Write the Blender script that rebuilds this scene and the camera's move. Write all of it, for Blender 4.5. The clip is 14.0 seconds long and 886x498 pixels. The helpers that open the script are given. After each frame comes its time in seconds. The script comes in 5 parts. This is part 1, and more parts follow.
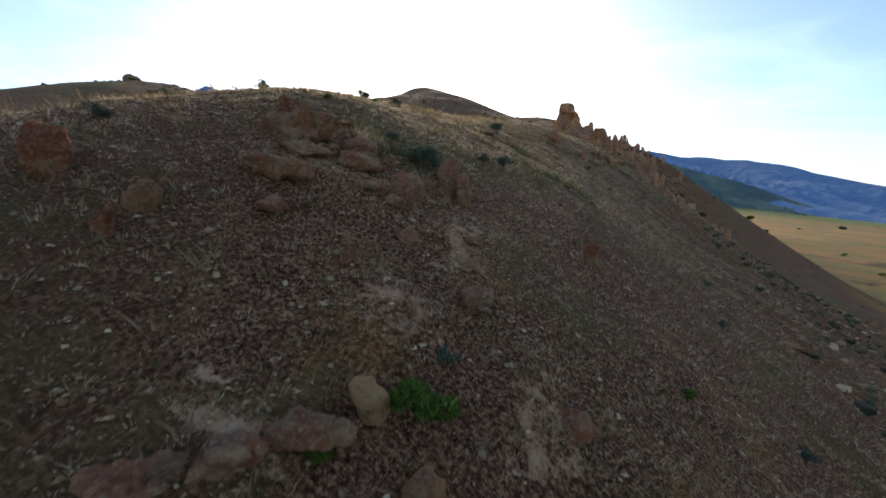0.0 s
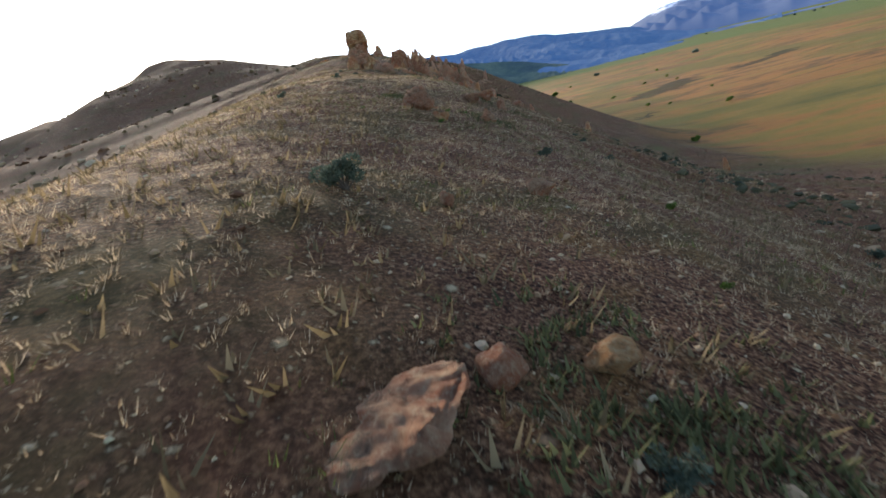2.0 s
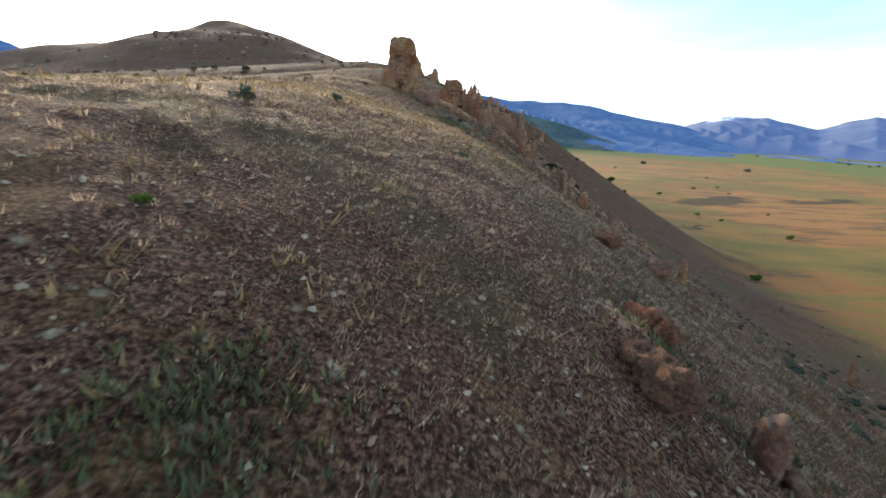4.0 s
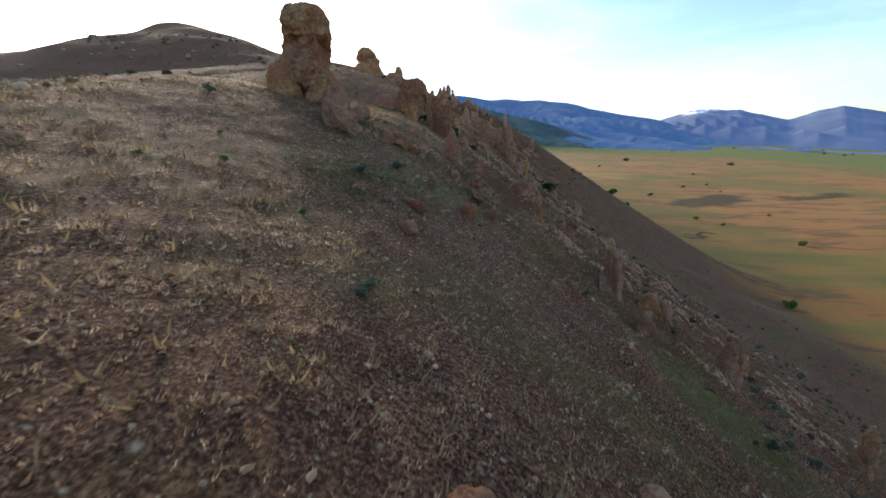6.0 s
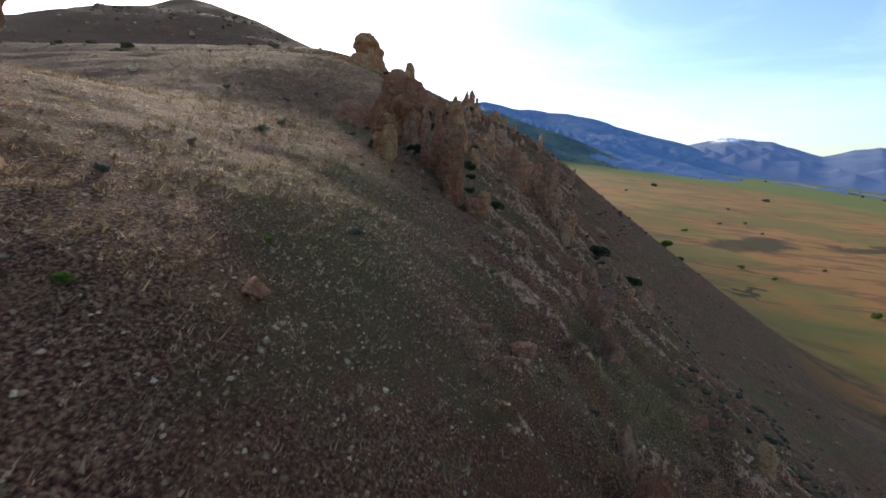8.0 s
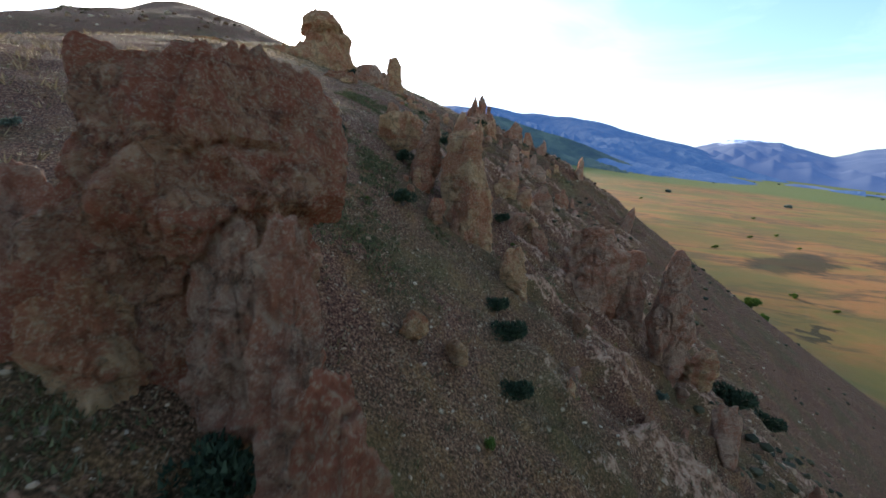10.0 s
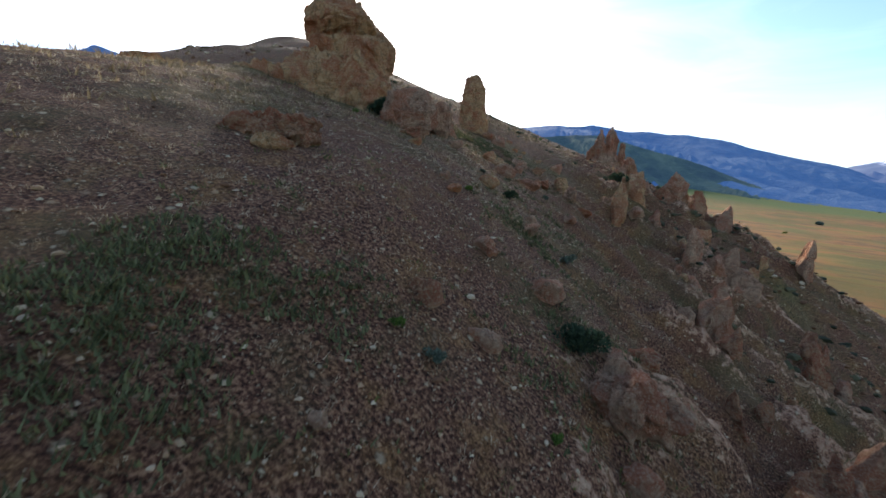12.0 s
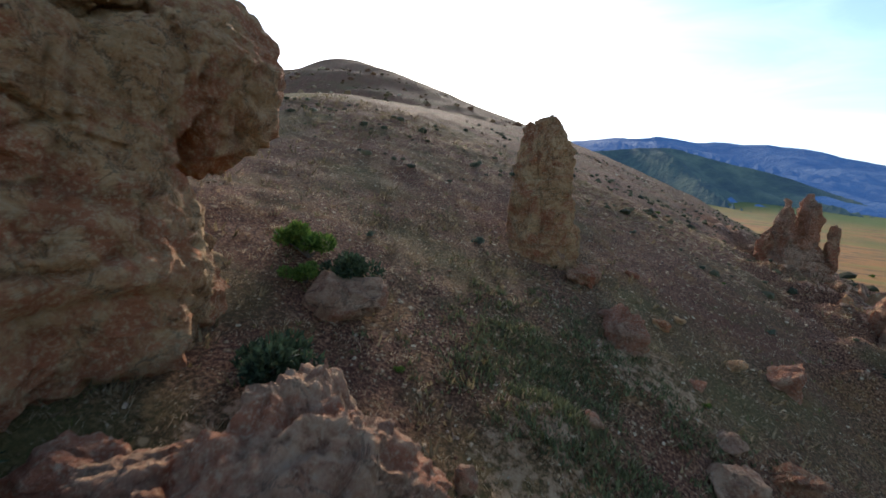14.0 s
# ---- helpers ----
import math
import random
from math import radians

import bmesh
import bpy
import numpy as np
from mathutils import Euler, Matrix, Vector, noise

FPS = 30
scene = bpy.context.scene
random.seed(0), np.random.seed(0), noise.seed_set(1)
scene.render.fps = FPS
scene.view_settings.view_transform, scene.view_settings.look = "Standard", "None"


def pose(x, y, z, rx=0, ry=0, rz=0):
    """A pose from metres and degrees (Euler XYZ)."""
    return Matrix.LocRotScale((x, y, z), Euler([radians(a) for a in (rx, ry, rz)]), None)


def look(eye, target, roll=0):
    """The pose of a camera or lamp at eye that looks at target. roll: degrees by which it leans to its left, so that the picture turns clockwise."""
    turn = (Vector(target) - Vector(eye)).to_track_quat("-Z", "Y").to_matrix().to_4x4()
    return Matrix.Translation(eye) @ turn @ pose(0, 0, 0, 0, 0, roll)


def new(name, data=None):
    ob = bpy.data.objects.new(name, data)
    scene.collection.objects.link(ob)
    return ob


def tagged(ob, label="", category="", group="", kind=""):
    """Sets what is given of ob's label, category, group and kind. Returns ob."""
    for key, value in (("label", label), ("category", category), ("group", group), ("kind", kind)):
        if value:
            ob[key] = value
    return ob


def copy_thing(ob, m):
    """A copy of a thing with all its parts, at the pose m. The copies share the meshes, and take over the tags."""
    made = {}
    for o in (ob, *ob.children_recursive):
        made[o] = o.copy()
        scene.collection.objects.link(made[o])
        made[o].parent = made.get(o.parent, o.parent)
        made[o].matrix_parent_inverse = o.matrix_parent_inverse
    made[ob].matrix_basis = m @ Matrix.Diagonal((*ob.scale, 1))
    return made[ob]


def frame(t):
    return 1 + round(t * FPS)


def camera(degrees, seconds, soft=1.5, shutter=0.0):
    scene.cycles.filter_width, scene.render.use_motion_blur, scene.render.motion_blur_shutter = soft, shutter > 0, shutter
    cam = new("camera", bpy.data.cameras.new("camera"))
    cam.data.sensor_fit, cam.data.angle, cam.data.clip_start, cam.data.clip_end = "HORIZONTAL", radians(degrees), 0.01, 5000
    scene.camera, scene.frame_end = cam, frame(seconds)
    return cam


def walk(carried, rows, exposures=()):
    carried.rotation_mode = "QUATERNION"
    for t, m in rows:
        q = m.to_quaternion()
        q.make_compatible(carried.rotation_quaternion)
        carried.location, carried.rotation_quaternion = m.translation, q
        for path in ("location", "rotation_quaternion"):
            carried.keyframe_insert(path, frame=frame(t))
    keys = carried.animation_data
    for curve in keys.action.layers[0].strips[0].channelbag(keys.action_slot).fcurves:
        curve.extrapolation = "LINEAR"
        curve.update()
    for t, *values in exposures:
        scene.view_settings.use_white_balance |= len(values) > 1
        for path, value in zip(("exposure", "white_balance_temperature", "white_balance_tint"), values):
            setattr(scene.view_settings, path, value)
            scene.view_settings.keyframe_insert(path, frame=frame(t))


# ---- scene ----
cam = camera(92.4, 14.0, soft=1.6, shutter=0.06)

# eye, target and roll along the flight up the ridge
PATH = [
    (0, (0.000, 0.000, -0.000), (-0.644, 1.887, -0.161), 2.1),
    (0.5, (-2.421, 4.820, 1.771), (-2.811, 6.772, 1.573), -8.2),
    (1, (-3.880, 10.304, 3.334), (-4.047, 12.272, 3.020), -17.3),
    (1.5, (-4.816, 15.575, 4.785), (-4.858, 17.525, 4.344), -20.3),
    (2, (-5.037, 20.604, 6.075), (-5.025, 22.535, 5.551), -19.7),
    (2.5, (-4.743, 25.748, 7.245), (-4.701, 27.669, 6.690), -15.7),
    (3, (-4.198, 30.742, 8.305), (-4.157, 32.671, 7.780), -9.6),
    (3.5, (-3.445, 37.601, 9.266), (-3.426, 39.549, 8.814), -4.1),
    (4, (-2.772, 44.167, 10.251), (-2.751, 46.128, 9.860), -2.0),
    (4.2, (-2.436, 46.682, 10.413), (-2.399, 48.643, 10.021), -2.7),
    (6.3, (1.525, 73.639, 15.203), (1.624, 75.598, 14.814), -3.9),
    (6.5, (2.045, 76.382, 15.598), (2.120, 78.347, 15.230), -2.0),
    (7, (3.032, 83.124, 16.946), (3.055, 85.094, 16.603), 1.7),
    (7.2, (3.305, 85.659, 17.470), (3.324, 87.628, 17.121), 2.0),
    (9.3, (4.405, 113.466, 22.325), (4.486, 115.426, 21.936), -0.0),
    (9.5, (4.555, 116.265, 22.819), (4.627, 118.230, 22.451), 0.2),
    (10, (4.850, 123.980, 24.408), (4.867, 125.948, 24.052), 0.7),
    (10.5, (4.970, 130.539, 25.918), (4.875, 132.507, 25.576), 1.4),
    (11, (4.933, 136.992, 27.503), (4.718, 138.953, 27.174), 2.0),
    (11.5, (4.545, 143.181, 28.570), (4.216, 145.132, 28.275), 1.8),
    (12, (4.029, 149.411, 30.269), (3.609, 151.346, 29.993), 1.4),
    (12.5, (3.366, 154.837, 32.025), (2.882, 156.758, 31.749), 1.3),
    (13, (1.877, 161.577, 33.547), (1.354, 163.492, 33.310), 0.5),
    (13.5, (0.874, 167.292, 35.360), (0.281, 169.190, 35.145), 0.2),
    (14, (0.000, 172.043, 37.112), (-0.668, 173.915, 36.895), 1.2),
]
# the camera's own brightening and darkening on the way
STOPS = [(0, 0.72, 6500, 10), (0.5, 0.70, 6500, 10), (1, 0.40, 6500, 10), (1.5, 0.52, 6500, 10), (2, 1.07, 6500, 10), (2.5, 1.62, 6500, 10), (3, 1.77, 6500, 10),
         (3.5, 1.52, 6500, 10), (4, 1.35, 6500, 10), (6.5, 0.80, 6300, 10), (7, 0.65, 6300, 10), (9.5, 1.10, 6150, 11), (10, 1.17, 6150, 11), (10.5, 1.32, 6150, 11),
         (11, 1.47, 6150, 11), (11.5, 1.27, 6150, 11), (12, 1.02, 6150, 11), (13, 0.52, 6150, 11), (13.5, 0.97, 6150, 11), (14, 0.90, 6150, 11)]
walk(cam, [(t, look(eye, target, roll)) for t, eye, target, roll in PATH], STOPS)

# ---------------------------------------------------------------- light
SUN_AZ, SUN_EL = -23.5, 18.5          # degrees from +y towards +x, and above level
sun_way = Vector((math.sin(radians(SUN_AZ)) * math.cos(radians(SUN_EL)),
                  math.cos(radians(SUN_AZ)) * math.cos(radians(SUN_EL)), math.sin(radians(SUN_EL))))

world = bpy.data.worlds.new("sky")
scene.world = world
world.use_nodes = True
wt = world.node_tree
wt.nodes.clear()
w_out = wt.nodes.new("ShaderNodeOutputWorld")
w_bg = wt.nodes.new("ShaderNodeBackground")
w_sky = wt.nodes.new("ShaderNodeTexSky")
w_sky.sky_type = "NISHITA"
w_sky.sun_disc = False
w_sky.sun_elevation = radians(SUN_EL)
w_sky.sun_rotation = radians(SUN_AZ)
w_sky.air_density, w_sky.dust_density, w_sky.ozone_density = 1.0, 1.0, 3.0
# thin high cloud, drawn out along the sky
w_co = wt.nodes.new("ShaderNodeTexCoord")
w_map = wt.nodes.new("ShaderNodeMapping")
w_map.inputs["Scale"].default_value = (1.2, 2.2, 6.0)
w_map.inputs["Rotation"].default_value = (0.15, 0.1, 0.5)
w_no = wt.nodes.new("ShaderNodeTexNoise")
w_no.inputs["Scale"].default_value = 1.6
w_no.inputs["Detail"].default_value = 7.0
w_no.inputs["Roughness"].default_value = 0.6
w_no.inputs["Distortion"].default_value = 0.6
w_ramp = wt.nodes.new("ShaderNodeMapRange")
w_ramp.inputs["From Min"].default_value = 0.42
w_ramp.inputs["From Max"].default_value = 0.72
w_ramp.inputs["To Max"].default_value = 0.6
w_mix = wt.nodes.new("ShaderNodeMix")
w_mix.data_type = "RGBA"
w_gain = wt.nodes.new("ShaderNodeMix")
w_gain.data_type = "RGBA"
w_gain.blend_type = "ADD"
w_gain.inputs[0].default_value = 1.0
wt.links.new(w_co.outputs["Generated"], w_map.inputs["Vector"])
wt.links.new(w_map.outputs[0], w_no.inputs["Vector"])
wt.links.new(w_no.outputs["Fac"], w_ramp.inputs["Value"])
wt.links.new(w_ramp.outputs[0], w_mix.inputs[0])
wt.links.new(w_sky.outputs[0], w_mix.inputs[6])
wt.links.new(w_sky.outputs[0], w_gain.inputs[6])
w_gain.inputs[7].default_value = (1.6, 1.6, 1.6, 1.0)
wt.links.new(w_gain.outputs[2], w_mix.inputs[7])
wt.links.new(w_mix.outputs[2], w_bg.inputs["Color"])
w_bg.inputs["Strength"].default_value = 0.14
wt.links.new(w_bg.outputs[0], w_out.inputs[0])

sun_data = bpy.data.lights.new("sun", "SUN")
sun_data.energy = 5.0
sun_data.angle = radians(16.0)      # wide: it shines through thin cloud
sun_data.color = (1.0, 0.86, 0.68)
sun = new("sun", sun_data)
sun.matrix_world = look(sun_way * 500, (0, 0, 0))


# ---------------------------------------------------------------- numeric noise and the lie of the land
def lattice(ix, iy, seed):
    n = (ix.astype(np.int64) * 374761393 + iy.astype(np.int64) * 668265263 + seed * 982451653) & 0xFFFFFFFF
    n = ((n ^ (n >> 13)) * 1274126177) & 0xFFFFFFFF
    return ((n ^ (n >> 16)) & 0xFFFF) / 32767.5 - 1.0


def vnoise(x, y, seed=0):
    ix, iy = np.floor(x), np.floor(y)
    fx, fy = x - ix, y - iy
    fx, fy = fx * fx * fx * (fx * (fx * 6 - 15) + 10), fy * fy * fy * (fy * (fy * 6 - 15) + 10)
    a, b = lattice(ix, iy, seed), lattice(ix + 1, iy, seed)
    c, d = lattice(ix, iy + 1, seed), lattice(ix + 1, iy + 1, seed)
    return (a * (1 - fx) + b * fx) * (1 - fy) + (c * (1 - fx) + d * fx) * fy


def fbm(x, y, size, octaves=4, seed=0, gain=0.5):
    total, amp = 0.0, 1.0
    for o in range(octaves):
        f = 2.0 ** o / size
        total = total + amp * vnoise(x * f + 17.3 * o, y * f - 9.1 * o, seed + o)
        amp *= gain
    return total


SC = 1.6
LINE_Y = np.arange(-60.0, 200.0, 0.5)


def along(stations, values, blur=6.0):
    """A profile along the ridge, rounded off."""
    v = np.interp(LINE_Y, stations, values)
    k = np.exp(-0.5 * (np.arange(-40, 41) * 0.5 / blur * 2) ** 2)
    return np.convolve(np.pad(v, 40, mode="edge"), k / k.sum(), mode="valid")


SPINE = along((-60, -20, -10, 0, 4, 8, 12, 16, 20, 24, 28, 32, 36, 40, 44, 48, 52, 56, 60, 64, 68, 72, 76, 80, 84, 88, 92, 96, 100, 104, 108, 112, 116, 120, 124, 128, 132, 150, 200),
              (-23.28, -10.50, -7.10, -3.31, -1.68, -0.39, 0.30, 0.90, 1.63, 2.53, 3.58, 4.68, 5.69, 6.54, 7.14, 7.65, 8.24, 9.06, 10.04, 10.96, 11.71, 12.23, 12.67, 13.35, 14.64, 16.13, 17.32, 18.33, 19.47, 20.30, 20.76, 21.15, 22.01, 23.33, 24.88, 26.25, 27.33, 30.19, 33.59), 1.5)
LEFT = along((-60, -10, 0, 8, 17, 25, 33, 41, 50, 58, 66, 74, 82, 90, 100, 110, 120, 130, 150),
             (0.52, 0.60, 0.62, 0.63, 0.61, 0.55, 0.47, 0.39, 0.36, 0.37, 0.34, 0.28, 0.21, 0.23, 0.29, 0.33, 0.35, 0.34, 0.34))
BROW = along((-60, -10, 0, 8, 17, 25, 33, 41, 50, 58, 66, 74, 82, 90, 100, 110, 120, 130, 150),
             (6.00, 5.80, 6.20, 6.60, 7.00, 7.14, 7.01, 7.32, 8.03, 8.56, 8.94, 9.04, 8.96, 8.79, 8.66, 8.93, 9.22, 9.48, 9.88))
BEYOND = along((-60, 0, 18, 35, 60, 100, 150), (0.5, 0.45, 0.40, 0.25, 0.06, 0.04, 0.0))

RIGHT = along((-60, -10, 0, 8, 17, 25, 33, 41, 50, 58, 66, 74, 82, 90, 100, 110, 120, 130, 150),
              (0.95, 0.97, 0.98, 0.98, 0.94, 0.89, 0.85, 0.81, 0.80, 0.81, 0.79, 0.75, 0.75, 0.84, 0.87, 0.65, 0.39, 0.31, 0.29))


def smax(a, b, k):
    m = np.maximum(a, b)
    return m + k * np.log(np.exp((a - m) / k) + np.exp((b - m) / k))


def valley_height(x, y):
    r = np.clip(np.hypot(x, y) / 2600.0, 1.0, None)
    z = -25.0 - 0.085 * (x - 140) / r + 0.09 * (y - 270) / r
    # a low bank out on the flats
    c, t = math.cos(0.75), math.sin(0.75)
    a, b = (x - 225) * c + (y - 372) * t, -(x - 225) * t + (y - 372) * c
    return z + 1.0 * np.exp(-(a / 42) ** 2 - (b / 13) ** 2)


def rib_cover(x, y):
    """How far bare rock ribs break through the steep side: 0 to 1."""
    edge = np.interp(y, (0, 40, 60, 90, 110, 135, 150, 175, 205), (4, 2.5, 4, 3, 3.5, 6, 5, 4.5, 8))
    far = np.interp(y, (0, 60, 85, 100, 215, 240), (0.25, 0.35, 0.6, 1, 1, 0))
    return far * np.clip((x - edge) / 3.5, 0, 1) * np.clip((45 - x) / 20, 0, 1)

def bedrock(x, y):
    """Where flush bedrock shows along the brow: 0 to 1."""
    q = 0.0
    for bx, by, rx, ry in ((-6.4, 9.2, 2.4, 1.3), (-5.2, 7.6, 1.9, 1.1), (-2.2, 7.7, 0.7, 1.2), (-2.4, 5.2, 0.9, 0.7), (-3.0, 2.8, 1.2, 0.7), (-0.4, 5.2, 0.7, 1.1), (-3.5, 40.8, 0.8, 1.5), (0.6, 50.8, 0.9, 1.1), (-2.6, 175.4, 2.2, 2.0), (5.4, 155.5, 1.3, 1.8), (2.4, 97.0, 1.4, 2.0), (-1.5, 95.5, 1.8, 2.2), (6.0, 158.5, 1.6, 1.4), (1.4, 182.5, 1.4, 2.0), (-0.6, 178.0, 1.2, 1.6)):
        q = np.maximum(q, np.exp(-((x - bx) / rx) ** 2 - ((y - by) / ry) ** 2))
    return np.clip(q * 1.7 - 0.35 + 0.3 * fbm(x, y, 1.4, 3, 71), 0, 1)

def ribs(x, y):
    """Broken ribs of rock that run down the fall line."""
    a = 1 - np.abs(fbm(x * 0.35 + 0.2 * y, y, 3.4, 3, 61)) * 1.6
    b = np.round(fbm(x * 0.6, y, 1.5, 3, 67) * 3) / 3
    return np.clip(a, 0, 1) ** 1.5 + 0.6 * b + 0.22 * fbm(x, y, 0.8, 2, 69)

def ground_height(x, y, fine=True):
    x, y = np.asarray(x, float), np.asarray(y, float)
    u, v = x / SC, y / SC
    vv = np.clip(v, LINE_Y[0], LINE_Y[-1])
    spine, left = np.interp(vv, LINE_Y, SPINE), np.interp(vv, LINE_Y, LEFT)
    brow, beyond = np.interp(vv, LINE_Y, BROW), np.interp(vv, LINE_Y, BEYOND)
    s = np.maximum(-u, 0)
    bend = 1.6
    over = bend * np.logaddexp(0, (s - brow) / bend) - bend * np.logaddexp(0, -brow / bend)
    up = left * s - (left + beyond) * over
    r = np.maximum(u + 0.6, 0)
    down = np.interp(vv, LINE_Y, RIGHT) * (np.sqrt(r * r + 1.2) - 1.1) * (u > -0.6)
    z = SC * (spine + up - np.maximum(down, 0) - 0.3 * np.maximum(-60 - v, 0))
    # the big hill ahead and its shoulder, cut off by the long flank that falls to the flats
    d1 = np.hypot(np.where(x < -190, (x + 190) * 1.25, (x + 190) * 0.80), np.where(y < 460, (y - 460) * 1.05, y - 460))
    hill = 141.0 - 0.42 * (np.sqrt(d1 * d1 + 150) - 12)
    d2 = np.hypot(x + 325, y - 490)
    hill = smax(hill, 136.0 - 0.42 * (np.sqrt(d2 * d2 + 225) - 15), 3.0)
    d4 = np.hypot(x + 234, y - 214)
    hill = smax(hill, 67.5 - 0.42 * (np.sqrt(d4 * d4 + 225) - 15), 3.0)
    flank = 35.0 + 0.115 * (y - 172) - 0.43 * x - 0.30 * np.maximum(x, 0) + 0.35 * np.clip(x / 25, 0, 1) * np.clip(y - 172, -5, 20)
    # the rocky knoll beside the start
    d3 = np.hypot((x + 76) / 1.25, y - 58)
    knoll = 22 - 0.42 * (np.sqrt(d3 * d3 + 60) - 6)
    rough = (fbm(x, y, 60, 4, 11) + 0.5 * np.abs(fbm(x, y, 16, 3, 13))) * np.clip(np.hypot(x, y - 100) / 60 - 1, 0, 2.5)
    z = smax(z, hill + rough, 2.5)
    z = -smax(-z, -(flank + 0.4 * rough), 2.0)
    z = smax(z, knoll + 0.5 * rough, 3.0)
    z = smax(z, valley_height(x, y) + fbm(x, y, 90, 3, 5) * 0.8, 6.0)
    # the shelf under the last tower
    z = z + 0.8 * np.exp(-((x + 12.5) / 5.5) ** 2 - ((y - 177.0) / 5.0) ** 2)
    if fine:
        z = z + 1.0 * rib_cover(x, y) * (ribs(x, y) - 0.35)
        rock_ = bedrock(x, y)
        z = z + rock_ * (0.18 + 0.20 * np.round(fbm(x * 0.8 + 0.3 * y, y, 1.3, 2, 73) * 2.5) / 2.5)
        near = np.clip(1.6 - np.abs(x) / 60, 0.1, 1)
        z = z + ((0.07 + 0.25 * np.clip(np.abs(x) / 30 - 0.6, 0, 1)) * fbm(x, y, 7.0, 3, 3) + 0.07 * fbm(x, y, 1.6, 3, 7) + 0.03 * fbm(x, y, 0.45, 2, 9)) * near
    return z


# ---------------------------------------------------------------- materials
def mat(name):
    m = bpy.data.materials.new(name)
    m.use_nodes = True
    return m, m.node_tree, m.node_tree.nodes["Principled BSDF"]


def noise_node(t, scale, detail=5.0, rough=0.55, vec=None):
    n = t.nodes.new("ShaderNodeTexNoise")
    n.inputs["Scale"].default_value, n.inputs["Detail"].default_value, n.inputs["Roughness"].default_value = scale, detail, rough
    if vec is not None:
        t.links.new(vec, n.inputs["Vector"])
    return n


def ramp(t, fac, stops):
    r = t.nodes.new("ShaderNodeValToRGB")
    while len(r.color_ramp.elements) < len(stops):
        r.color_ramp.elements.new(0.5)
    for e, (p, c) in zip(r.color_ramp.elements, stops):
        e.position, e.color = p, (*c, 1)
    t.links.new(fac, r.inputs[0])
    return r


def mix(t, fac, a, b, blend="MIX"):
    m = t.nodes.new("ShaderNodeMix")
    m.data_type, m.blend_type = "RGBA", blend
    for sock, val in ((m.inputs[0], fac), (m.inputs[6], a), (m.inputs[7], b)):
        if hasattr(val, "links"):
            t.links.new(val, sock)
        elif isinstance(val, tuple):
            sock.default_value = (*val, 1)
        else:
            sock.default_value = val
    return m.outputs[2]


def bump(t, bsdf, height, strength, distance):
    b = t.nodes.new("ShaderNodeBump")
    b.inputs["Strength"].default_value, b.inputs["Distance"].default_value = strength, distance
    t.links.new(height, b.inputs["Height"])
    t.links.new(b.outputs[0], bsdf.inputs["Normal"])


DARK_PATCHES = (((222, 372), 0.55, (52, 17)), ((146, 272), 0.3, (16, 3)), ((330, 400), 0.3, (55, 10)))

